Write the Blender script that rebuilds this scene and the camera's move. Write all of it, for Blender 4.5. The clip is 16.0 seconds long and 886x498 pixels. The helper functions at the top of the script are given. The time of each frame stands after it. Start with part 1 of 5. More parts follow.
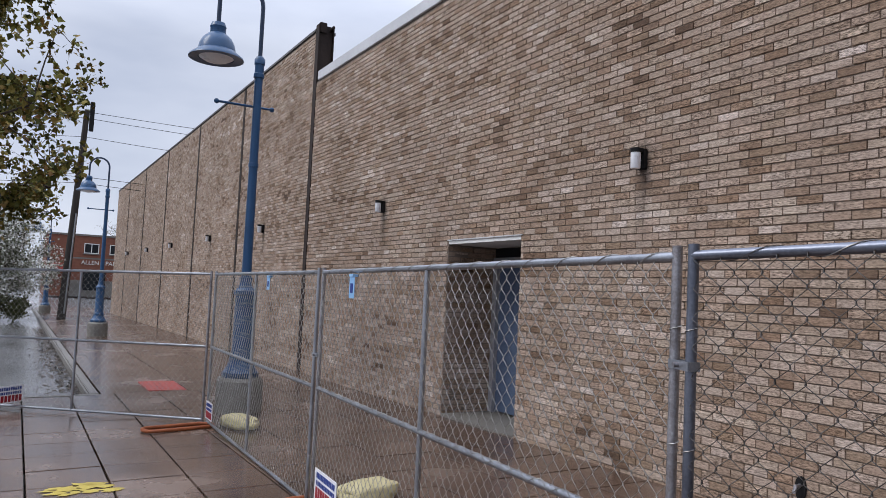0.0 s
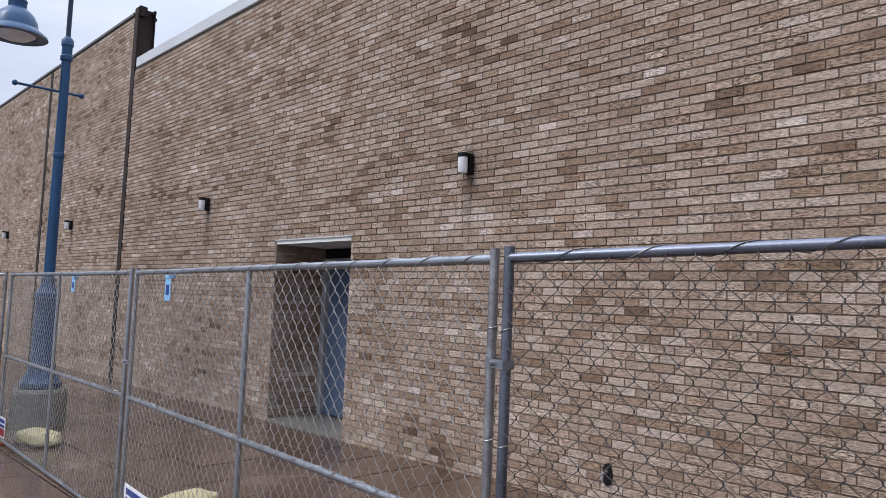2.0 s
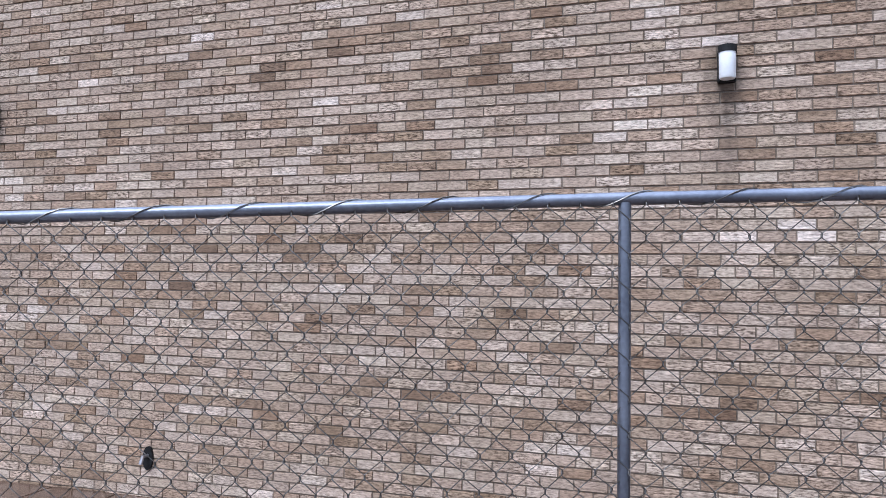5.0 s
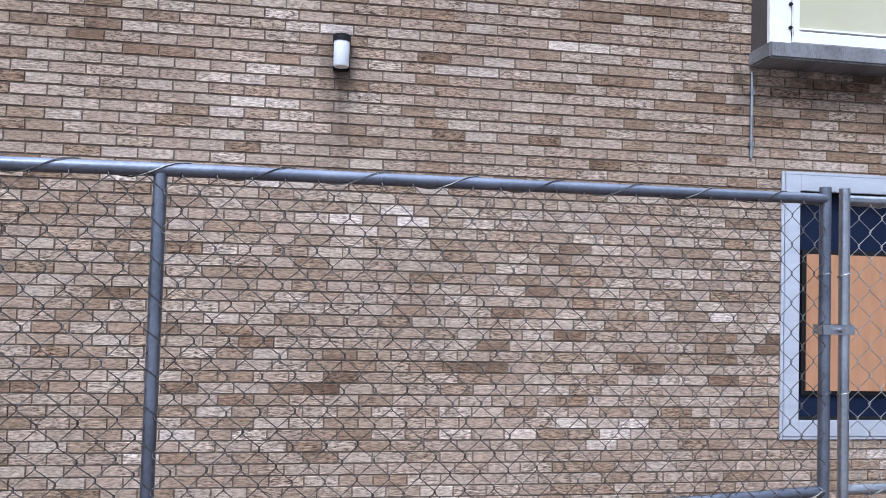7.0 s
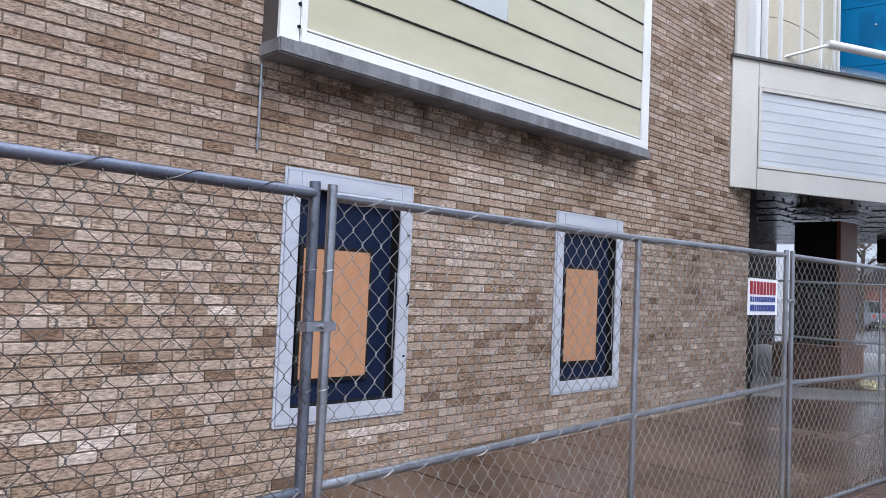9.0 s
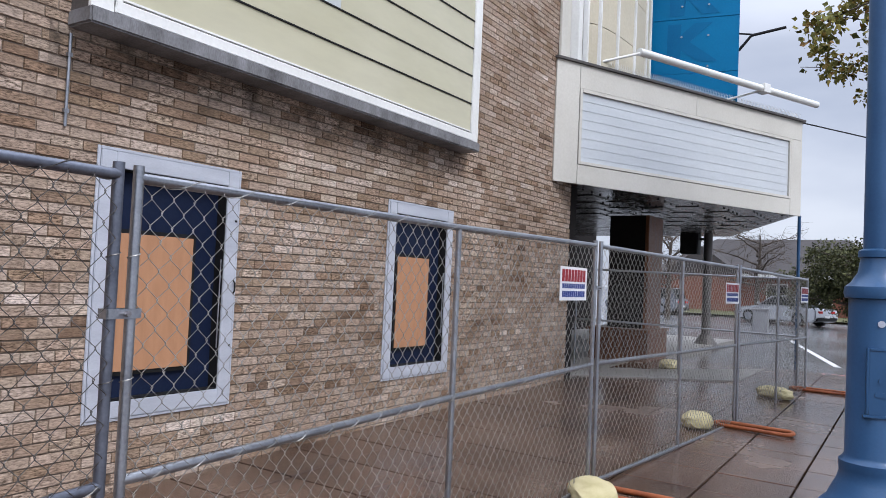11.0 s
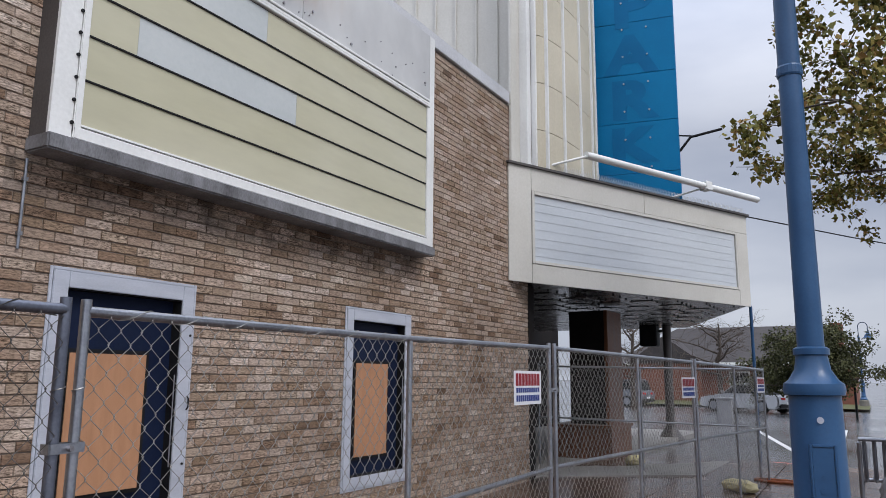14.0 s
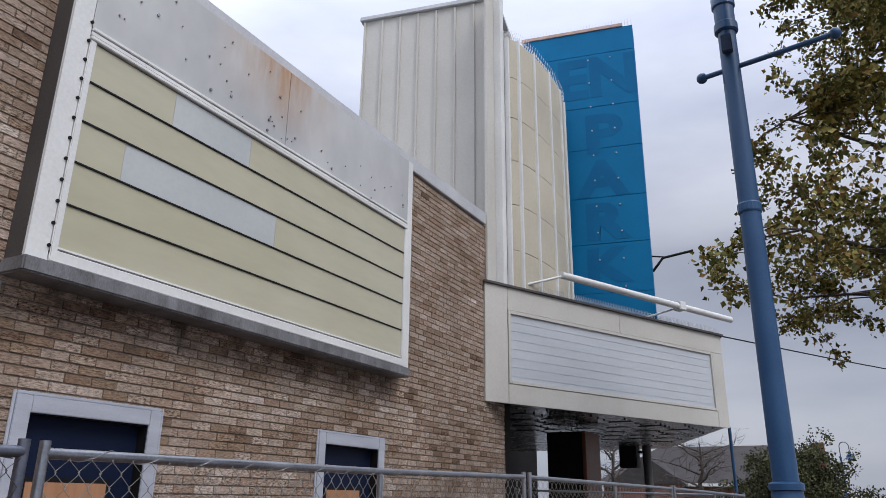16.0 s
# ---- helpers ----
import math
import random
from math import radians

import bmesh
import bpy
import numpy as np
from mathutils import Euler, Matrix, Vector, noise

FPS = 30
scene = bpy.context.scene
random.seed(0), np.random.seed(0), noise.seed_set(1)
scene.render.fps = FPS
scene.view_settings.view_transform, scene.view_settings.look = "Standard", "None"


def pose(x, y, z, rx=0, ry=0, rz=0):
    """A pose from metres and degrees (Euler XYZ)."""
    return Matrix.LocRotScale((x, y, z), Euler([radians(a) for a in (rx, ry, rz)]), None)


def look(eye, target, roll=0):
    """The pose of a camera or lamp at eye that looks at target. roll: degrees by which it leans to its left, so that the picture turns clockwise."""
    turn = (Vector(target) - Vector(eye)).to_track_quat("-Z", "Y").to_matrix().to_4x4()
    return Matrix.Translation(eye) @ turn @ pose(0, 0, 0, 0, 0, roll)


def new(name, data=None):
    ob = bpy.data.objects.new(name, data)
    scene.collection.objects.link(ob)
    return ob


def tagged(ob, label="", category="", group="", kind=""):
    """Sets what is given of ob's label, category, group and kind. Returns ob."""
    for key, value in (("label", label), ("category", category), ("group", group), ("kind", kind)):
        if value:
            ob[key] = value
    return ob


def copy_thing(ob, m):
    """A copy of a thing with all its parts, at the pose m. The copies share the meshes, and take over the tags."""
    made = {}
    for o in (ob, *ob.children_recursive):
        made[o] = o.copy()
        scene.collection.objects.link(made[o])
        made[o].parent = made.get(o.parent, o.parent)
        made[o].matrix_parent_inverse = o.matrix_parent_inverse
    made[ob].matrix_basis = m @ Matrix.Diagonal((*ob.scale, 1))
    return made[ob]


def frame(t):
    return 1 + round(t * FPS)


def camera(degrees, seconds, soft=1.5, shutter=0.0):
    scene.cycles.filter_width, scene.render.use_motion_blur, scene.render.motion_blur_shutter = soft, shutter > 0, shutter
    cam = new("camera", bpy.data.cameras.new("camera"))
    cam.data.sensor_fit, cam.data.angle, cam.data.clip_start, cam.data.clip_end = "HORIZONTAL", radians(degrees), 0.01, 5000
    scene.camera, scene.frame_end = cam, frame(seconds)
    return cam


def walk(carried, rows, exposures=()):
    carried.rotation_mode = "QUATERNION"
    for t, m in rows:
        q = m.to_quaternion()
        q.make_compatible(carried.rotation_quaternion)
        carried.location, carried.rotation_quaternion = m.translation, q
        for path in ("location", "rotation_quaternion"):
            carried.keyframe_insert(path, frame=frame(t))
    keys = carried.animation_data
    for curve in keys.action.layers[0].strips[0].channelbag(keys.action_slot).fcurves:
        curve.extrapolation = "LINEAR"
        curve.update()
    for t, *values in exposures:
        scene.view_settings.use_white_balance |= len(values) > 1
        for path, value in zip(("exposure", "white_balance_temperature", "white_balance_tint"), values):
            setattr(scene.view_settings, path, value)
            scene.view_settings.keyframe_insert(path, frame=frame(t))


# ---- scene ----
cam = camera(62.2, 16.0, soft=0.6)
PATH = [
    (0, (0.422, -4.923, 1.599), (-1.308, -3.927, 1.72), 2.7),
    (0.5, (0.425, -4.917, 1.6), (-1.262, -3.849, 1.724), 2.5),
    (1, (0.428, -4.912, 1.601), (-1.195, -3.749, 1.729), 2.5),
    (1.5, (0.412, -4.885, 1.602), (-1.139, -3.629, 1.737), 2.4),
    (2, (0.421, -4.879, 1.602), (-1.04, -3.521, 1.746), 2.4),
    (2.5, (0.416, -4.862, 1.603), (-0.943, -3.402, 1.755), 2.3),
    (3, (0.398, -4.842, 1.602), (-0.835, -3.274, 1.758), 2.1),
    (3.2, (0.399, -4.84, 1.604), (-0.777, -3.23, 1.758), 2.2),
    (5.3, (0.833, -4.465, 1.601), (0.358, -2.525, 1.702), 1.0),
    (5.5, (0.843, -4.45, 1.605), (0.468, -2.488, 1.702), 1.1),
    (6, (0.91, -4.439, 1.6), (0.774, -2.446, 1.688), 1.3),
    (6.5, (1.004, -4.435, 1.598), (1.084, -2.439, 1.681), 1.4),
    (7, (1.084, -4.448, 1.597), (1.364, -2.469, 1.674), 1.6),
    (7.5, (1.15, -4.43, 1.601), (1.735, -2.52, 1.693), 1.8),
    (8, (1.205, -4.33, 1.605), (2.13, -2.559, 1.695), 2.0),
    (8.5, (1.239, -4.273, 1.613), (2.455, -2.687, 1.701), 2.3),
    (9, (1.282, -4.24, 1.614), (2.685, -2.818, 1.709), 2.5),
    (9.5, (1.298, -4.238, 1.613), (2.815, -2.938, 1.707), 2.7),
    (10, (1.317, -4.231, 1.616), (2.914, -3.03, 1.701), 2.9),
    (10.2, (1.319, -4.238, 1.615), (2.945, -3.077, 1.698), 2.9),
    (12.3, (1.253, -4.439, 1.606), (2.965, -3.409, 1.704), 1.4),
    (12.5, (1.258, -4.434, 1.609), (2.975, -3.414, 1.724), 0.8),
    (13, (1.259, -4.416, 1.641), (2.981, -3.414, 1.82), 0.4),
    (13.5, (1.248, -4.43, 1.656), (2.961, -3.432, 1.913), 0.4),
    (14, (1.242, -4.437, 1.676), (2.943, -3.445, 2.023), 0.5),
    (14.5, (1.224, -4.456, 1.706), (2.913, -3.477, 2.14), 0.7),
    (15, (1.21, -4.477, 1.715), (2.892, -3.53, 2.238), 0.6),
    (15.5, (1.208, -4.478, 1.733), (2.884, -3.559, 2.321), 0.6),
    (16, (1.206, -4.488, 1.75), (2.868, -3.581, 2.394), 0.7),
]
walk(cam, [(t, look(eye, target, roll)) for t, eye, target, roll in PATH],
     exposures=((0, 0.1, 6400, 10), (1.5, 0.22, 6330, 10), (3, 0.42, 6170, 9), (4.2, 0.72, 5870, 8), (5.5, 0.85, 5700, 8), (7.5, 0.8, 5780, 8), (9, 0.7, 6050, 10), (10.2, 0.6, 6220, 10), (12.5, 0.38, 6480, 10), (14, 0.15, 6480, 10), (16, -0.1, 6480, 11)))


# ---- light ----
world = bpy.data.worlds.new("overcast_sky")
scene.world = world
world.use_nodes = True
wt = world.node_tree
wn, wl = wt.nodes, wt.links
bg = wn["Background"]
sky = wn.new("ShaderNodeTexSky")
sky.sky_type, sky.sun_disc = "NISHITA", False
sky.sun_elevation, sky.sun_rotation = radians(48), radians(200)
coord = wn.new("ShaderNodeTexCoord")
squash = wn.new("ShaderNodeMapping")
squash.inputs["Scale"].default_value = (1.0, 1.0, 3.2)
clouds = wn.new("ShaderNodeTexNoise")
clouds.inputs["Scale"].default_value, clouds.inputs["Detail"].default_value = 2.2, 5.0
clouds.inputs["Roughness"].default_value = 0.5
cloud_ramp = wn.new("ShaderNodeValToRGB")
cloud_ramp.color_ramp.elements[0].position, cloud_ramp.color_ramp.elements[0].color = 0.3, (3.7, 4.1, 5.2, 1)
cloud_ramp.color_ramp.elements[1].position, cloud_ramp.color_ramp.elements[1].color = 0.7, (6.1, 6.4, 7.3, 1)
split = wn.new("ShaderNodeSeparateXYZ")
break_west = wn.new("ShaderNodeMapRange")
break_west.inputs["From Min"].default_value, break_west.inputs["From Max"].default_value = 0.9, -0.9
break_west.inputs["To Min"].default_value, break_west.inputs["To Max"].default_value = 0.9, 1.25
layers = wn.new("ShaderNodeMath")
layers.operation = "MULTIPLY"
zenith = wn.new("ShaderNodeMapRange")
zenith.inputs["From Min"].default_value, zenith.inputs["From Max"].default_value = 0.3, 1.0
zenith.inputs["To Min"].default_value, zenith.inputs["To Max"].default_value = 1.0, 4.2
lift = wn.new("ShaderNodeVectorMath")
lift.operation = "SCALE"
veil = wn.new("ShaderNodeMix")
veil.data_type = "RGBA"
veil.inputs["Factor"].default_value = 0.9
wl.new(coord.outputs["Generated"], squash.inputs["Vector"])
wl.new(squash.outputs["Vector"], clouds.inputs["Vector"])
wl.new(clouds.outputs["Fac"], cloud_ramp.inputs["Fac"])
wl.new(coord.outputs["Generated"], split.inputs["Vector"])
wl.new(split.outputs["Z"], zenith.inputs["Value"])
wl.new(cloud_ramp.outputs["Color"], lift.inputs[0])
wl.new(split.outputs["X"], break_west.inputs["Value"])
wl.new(zenith.outputs["Result"], layers.inputs[0])
wl.new(break_west.outputs["Result"], layers.inputs[1])
wl.new(layers.outputs[0], lift.inputs["Scale"])
wl.new(sky.outputs["Color"], veil.inputs["A"])
wl.new(lift.outputs["Vector"], veil.inputs["B"])
wl.new(veil.outputs["Result"], bg.inputs["Color"])
bg.inputs["Strength"].default_value = 0.1

sun = new("sun", bpy.data.lights.new("sun", "SUN"))
sun.data.energy, sun.data.angle, sun.data.color = 1.5, radians(25), (1.0, 0.97, 0.93)
sun.matrix_world = look((-8, -22, 26), (0, 0, 0))


# ---- materials ----
def nodes_of(name):
    m = bpy.data.materials.new(name)
    m.use_nodes = True
    t = m.node_tree
    return m, t.nodes, t.links, t.nodes["Principled BSDF"]


def mixed(ns, ls, kind, fac, a, b):
    n = ns.new("ShaderNodeMix")
    n.data_type, n.blend_type = "RGBA", kind
    for slot, v in (("Factor", fac), ("A", a), ("B", b)):
        if isinstance(v, bpy.types.NodeSocket):
            ls.new(v, n.inputs[slot])
        else:
            n.inputs[slot].default_value = v if slot == "Factor" else (*v, 1)
    return n.outputs["Result"]


def math_node(ns, ls, op, a, b=0.0, clamp=False):
    n = ns.new("ShaderNodeMath")
    n.operation, n.use_clamp = op, clamp
    for k, v in enumerate((a, b)):
        if isinstance(v, bpy.types.NodeSocket):
            ls.new(v, n.inputs[k])
        else:
            n.inputs[k].default_value = v
    return n.outputs[0]


def ramp(ns, ls, value, stops):
    n = ns.new("ShaderNodeValToRGB")
    e = n.color_ramp.elements
    while len(e) < len(stops):
        e.new(0.5)
    for k, (p, c) in enumerate(stops):
        e[k].position, e[k].color = p, (*c, 1)
    ls.new(value, n.inputs["Fac"])
    return n.outputs["Color"]


def place(ns, ls, scale=(1, 1, 1)):
    g = ns.new("ShaderNodeNewGeometry")
    m = ns.new("ShaderNodeMapping")
    m.inputs["Scale"].default_value = scale
    ls.new(g.outputs["Position"], m.inputs["Vector"])
    return m.outputs["Vector"]


def noise_at(ns, ls, vec, scale, detail=4.0, rough=0.55):
    n = ns.new("ShaderNodeTexNoise")
    n.inputs["Scale"].default_value, n.inputs["Detail"].default_value, n.inputs["Roughness"].default_value = scale, detail, rough
    ls.new(vec, n.inputs["Vector"])
    return n.outputs["Fac"]


def surface(name, dark, light, rough=0.6, metal=0.0, coarse=2.0, fine=60.0, bump=0.15, stretch=(1, 1, 1), rough_spread=0.15, coat=0.0, spec=0.3):
    """Two scales of variation between two colours, with fine relief."""
    m, ns, ls, p = nodes_of(name)
    v = place(ns, ls, stretch)
    a, b = noise_at(ns, ls, v, coarse), noise_at(ns, ls, v, fine, 3.0)
    f = math_node(ns, ls, "ADD", math_node(ns, ls, "MULTIPLY", a, 0.65), math_node(ns, ls, "MULTIPLY", b, 0.35))
    ls.new(ramp(ns, ls, f, ((0.3, dark), (0.7, light))), p.inputs["Base Color"])
    r = ns.new("ShaderNodeMapRange")
    r.inputs["To Min"].default_value, r.inputs["To Max"].default_value = max(0.02, rough - rough_spread), min(1, rough + rough_spread)
    ls.new(a, r.inputs["Value"])
    ls.new(r.outputs["Result"], p.inputs["Roughness"])
    p.inputs["Metallic"].default_value, p.inputs["Coat Weight"].default_value, p.inputs["Specular IOR Level"].default_value = metal, coat, spec
    if bump:
        bn = ns.new("ShaderNodeBump")
        bn.inputs["Strength"].default_value, bn.inputs["Distance"].default_value = bump, 0.01
        ls.new(b, bn.inputs["Height"])
        ls.new(bn.outputs["Normal"], p.inputs["Normal"])
    return m


LAMPS = (1.06, -4.49, -10.05, -16.6, -22.1, -28.4, -34.3, -41.0)


def brick_surface(name, single):
    """Tan, buff and brown wire-cut brick; each piece takes its own tone."""
    m, ns, ls, p = nodes_of(name)
    if single:
        rnd = ns.new("ShaderNodeObjectInfo").outputs["Random"]
    else:
        rnd = ns.new("ShaderNodeNewGeometry").outputs["Random Per Island"]
    patch = noise_at(ns, ls, place(ns, ls, (0.55, 1, 2.4)), 1.0, 3.0)
    tone = math_node(ns, ls, "ADD", math_node(ns, ls, "MULTIPLY", rnd, 0.74), math_node(ns, ls, "MULTIPLY", math_node(ns, ls, "SUBTRACT", patch, 0.385), 1.0), True)
    base = ramp(ns, ls, tone, ((0.0, (0.60, 0.52, 0.46)), (0.1, (0.46, 0.38, 0.315)), (0.3, (0.39, 0.312, 0.25)), (0.6, (0.335, 0.255, 0.195)),
                               (0.78, (0.285, 0.205, 0.145)), (0.9, (0.195, 0.132, 0.09)), (1.0, (0.115, 0.076, 0.052))))
    hue = math_node(ns, ls, "FRACT", math_node(ns, ls, "MULTIPLY", rnd, 37.3))
    base = mixed(ns, ls, "MULTIPLY", 0.35, base, ramp(ns, ls, hue, ((0.0, (1.04, 0.86, 0.80)), (0.5, (1.02, 1, 1.1)), (1.0, (0.99, 0.95, 0.88)))))
    # dragged wire-cut ridges: long and thin, deep on some bricks and faint on others
    drag = noise_at(ns, ls, place(ns, ls, (24, 60, 105)), 1.0, 5.0, 0.7)
    ridge = math_node(ns, ls, "ABSOLUTE", math_node(ns, ls, "SUBTRACT", noise_at(ns, ls, place(ns, ls, (17, 50, 62)), 1.0, 3.0, 0.6), 0.5))
    grain = math_node(ns, ls, "ADD", math_node(ns, ls, "MULTIPLY", drag, 0.75), math_node(ns, ls, "MULTIPLY", ridge, 1.1))
    pits = noise_at(ns, ls, place(ns, ls), 90.0, 4.0, 0.7)
    depth = math_node(ns, ls, "FRACT", math_node(ns, ls, "MULTIPLY", rnd, 91.7))
    depth = math_node(ns, ls, "ADD", math_node(ns, ls, "MULTIPLY", math_node(ns, ls, "POWER", depth, 1.5), 0.5), 0.5)
    base = mixed(ns, ls, "MULTIPLY", depth, base, ramp(ns, ls, grain, ((0.33, (0.16, 0.13, 0.11)), (0.43, (0.88, 0.865, 0.84)), (0.5, (1.14, 1.13, 1.11)), (0.62, (1.65, 1.62, 1.58)))))
    dirt = noise_at(ns, ls, place(ns, ls, (1.0, 1, 0.6)), 0.8, 6.0, 0.6)
    base = mixed(ns, ls, "MULTIPLY", 0.8, base, ramp(ns, ls, dirt, ((0.3, (0.78, 0.76, 0.74)), (0.6, (1.05, 1.05, 1.05)))))
    # soot and rust water below each wall lamp and under the sign box
    g = ns.new("ShaderNodeNewGeometry")
    s = ns.new("ShaderNodeSeparateXYZ")
    ls.new(g.outputs["Position"], s.inputs["Vector"])
    wob = math_node(ns, ls, "MULTIPLY", math_node(ns, ls, "SUBTRACT", noise_at(ns, ls, place(ns, ls, (4, 1, 2.0)), 1.5), 0.5), 0.16)
    stain = None
    for xl in LAMPS[:5]:
        d = math_node(ns, ls, "ABSOLUTE", math_node(ns, ls, "SUBTRACT", math_node(ns, ls, "ADD", s.outputs["X"], wob), xl))
        one = math_node(ns, ls, "SUBTRACT", 1.0, math_node(ns, ls, "MULTIPLY", d, 8.0), True)
        stain = one if stain is None else math_node(ns, ls, "MAXIMUM", stain, one)
    low = ns.new("ShaderNodeMapRange")
    low.inputs["From Min"].default_value, low.inputs["From Max"].default_value = 2.0, 2.85
    ls.new(s.outputs["Z"], low.inputs["Value"])
    cap = ns.new("ShaderNodeMapRange")
    cap.inputs["From Min"].default_value, cap.inputs["From Max"].default_value = 3.14, 3.0
    ls.new(s.outputs["Z"], cap.inputs["Value"])
    stain = math_node(ns, ls, "MULTIPLY", math_node(ns, ls, "MULTIPLY", stain, low.outputs["Result"]), cap.outputs["Result"])
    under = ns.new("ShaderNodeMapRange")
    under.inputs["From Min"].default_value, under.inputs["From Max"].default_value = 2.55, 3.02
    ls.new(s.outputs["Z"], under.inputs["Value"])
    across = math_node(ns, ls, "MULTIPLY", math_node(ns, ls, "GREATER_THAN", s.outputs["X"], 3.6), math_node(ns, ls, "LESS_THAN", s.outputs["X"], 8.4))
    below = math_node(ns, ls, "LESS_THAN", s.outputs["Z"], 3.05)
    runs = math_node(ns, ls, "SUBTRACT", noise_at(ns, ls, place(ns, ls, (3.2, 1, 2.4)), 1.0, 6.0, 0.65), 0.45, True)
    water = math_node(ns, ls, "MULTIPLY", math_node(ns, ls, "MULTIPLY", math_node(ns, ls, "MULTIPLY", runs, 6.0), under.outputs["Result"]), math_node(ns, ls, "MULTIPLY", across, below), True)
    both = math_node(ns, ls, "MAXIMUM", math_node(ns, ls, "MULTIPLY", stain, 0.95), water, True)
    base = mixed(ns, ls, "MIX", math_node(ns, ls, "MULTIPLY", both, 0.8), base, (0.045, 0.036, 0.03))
    ls.new(base, p.inputs["Base Color"])
    p.inputs["Roughness"].default_value, p.inputs["Specular IOR Level"].default_value = 0.85, 0.2
    bn = ns.new("ShaderNodeBump")
    bn.inputs["Strength"].default_value, bn.inputs["Distance"].default_value = 0.9, 0.006
    ls.new(math_node(ns, ls, "ADD", grain, math_node(ns, ls, "MULTIPLY", pits, 0.5)), bn.inputs["Height"])
    ls.new(bn.outputs["Normal"], p.inputs["Normal"])
    return m


def slab_surface(name):
    """Wet concrete flags: brown-grey, darker and glossier where water stands."""
    m, ns, ls, p = nodes_of(name)
    rnd = ns.new("ShaderNodeObjectInfo").outputs["Random"]
    wet = noise_at(ns, ls, place(ns, ls), 0.9, 5.0)
    grit = noise_at(ns, ls, place(ns, ls), 70.0, 4.0, 0.7)
    base = ramp(ns, ls, wet, ((0.3, (0.056, 0.034, 0.024)), (0.55, (0.118, 0.076, 0.055)), (0.75, (0.19, 0.136, 0.105))))
    base = mixed(ns, ls, "MULTIPLY", 0.5, base, ramp(ns, ls, rnd, ((0.0, (0.72, 0.7, 0.68)), (1.0, (1.15, 1.12, 1.1)))))
    base = mixed(ns, ls, "MULTIPLY", 0.8, base, ramp(ns, ls, grit, ((0.3, (0.5, 0.5, 0.5)), (0.7, (1.35, 1.35, 1.35)))))
    specks = noise_at(ns, ls, place(ns, ls), 14.0, 3.0, 0.6)
    base = mixed(ns, ls, "MULTIPLY", 0.8, base, ramp(ns, ls, specks, ((0.28, (0.3, 0.28, 0.26)), (0.36, (1.0, 1.0, 1.0)), (0.68, (1.0, 1.0, 1.0)), (0.76, (1.3, 1.27, 1.24)))))
    ls.new(base, p.inputs["Base Color"])
    ls.new(math_node(ns, ls, "ADD", math_node(ns, ls, "MULTIPLY", wet, 0.36), 0.05), p.inputs["Roughness"])
    bn = ns.new("ShaderNodeBump")
    bn.inputs["Strength"].default_value, bn.inputs["Distance"].default_value = 0.12, 0.004
    ls.new(grit, bn.inputs["Height"])
    ls.new(bn.outputs["Normal"], p.inputs["Normal"])
    return m


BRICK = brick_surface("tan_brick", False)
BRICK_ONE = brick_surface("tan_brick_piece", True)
MORTAR = surface("mortar", (0.12, 0.096, 0.078), (0.26, 0.213, 0.175), 0.9, coarse=1.5, fine=120, bump=0.4)
SLAB = slab_surface("wet_flagstone")
ASPHALT = surface("wet_asphalt", (0.075, 0.075, 0.078), (0.17, 0.168, 0.167), 0.19, coarse=0.35, fine=90, bump=0.12, rough_spread=0.16, spec=0.5)
KERB = surface("kerb_concrete", (0.10, 0.09, 0.078), (0.20, 0.185, 0.165), 0.45, coarse=1.2, fine=50, bump=0.25)
PLINTH = surface("plinth_concrete", (0.11, 0.10, 0.085), (0.24, 0.225, 0.2), 0.7, coarse=3, fine=60, bump=0.3)
GALV = surface("galvanised_steel", (0.22, 0.23, 0.255), (0.42, 0.435, 0.47), 0.34, 0.9, coarse=6, fine=90, bump=0.08)
GALV_DULL = surface("dulled_galvanised_steel", (0.10, 0.108, 0.135), (0.20, 0.215, 0.26), 0.38, 0.8, coarse=6, fine=90, bump=0.08)
WIRE_DULL = surface("dulled_fence_wire", (0.055, 0.05, 0.048), (0.22, 0.21, 0.2), 0.35, 0.85, coarse=9, fine=150, bump=0.0)
GALV_OLD = surface("rusty_galvanised_steel", (0.16, 0.135, 0.13), (0.44, 0.44, 0.47), 0.45, 0.85, coarse=14, fine=110, bump=0.2)
WIRE = surface("fence_wire", (0.20, 0.195, 0.185), (0.46, 0.45, 0.43), 0.45, 0.8, coarse=9, fine=150, bump=0.0)
BLUE = surface("blue_enamel", (0.017, 0.058, 0.135), (0.027, 0.082, 0.18), 0.36, coarse=4, fine=70, bump=0.06, coat=0.12)
BLUE_DARK = surface("dark_blue_enamel", (0.018, 0.03, 0.06), (0.03, 0.05, 0.09), 0.4, coarse=4, fine=70, bump=0.05)
BLACK = surface("black_metal", (0.006, 0.006, 0.0065), (0.017, 0.017, 0.018), 0.5, coarse=8, fine=90, bump=0.08, spec=0.15)
DIFFUSER = surface("white_lamp_glass", (0.68, 0.69, 0.72), (0.82, 0.83, 0.86), 0.3, coarse=8, fine=60, bump=0.0)
ALU = surface("brushed_aluminium", (0.42, 0.44, 0.50), (0.60, 0.62, 0.68), 0.45, 0.35, coarse=1.5, fine=50, bump=0.06, stretch=(1, 1, 6))
NAVY = surface("navy_board", (0.005, 0.009, 0.026), (0.011, 0.018, 0.045), 0.5, coarse=2, fine=60, bump=0.04, spec=0.12)
PLY = surface("tan_hardboard", (0.34, 0.17, 0.09), (0.45, 0.235, 0.13), 0.6, coarse=3, fine=120, bump=0.08, stretch=(6, 1, 1))
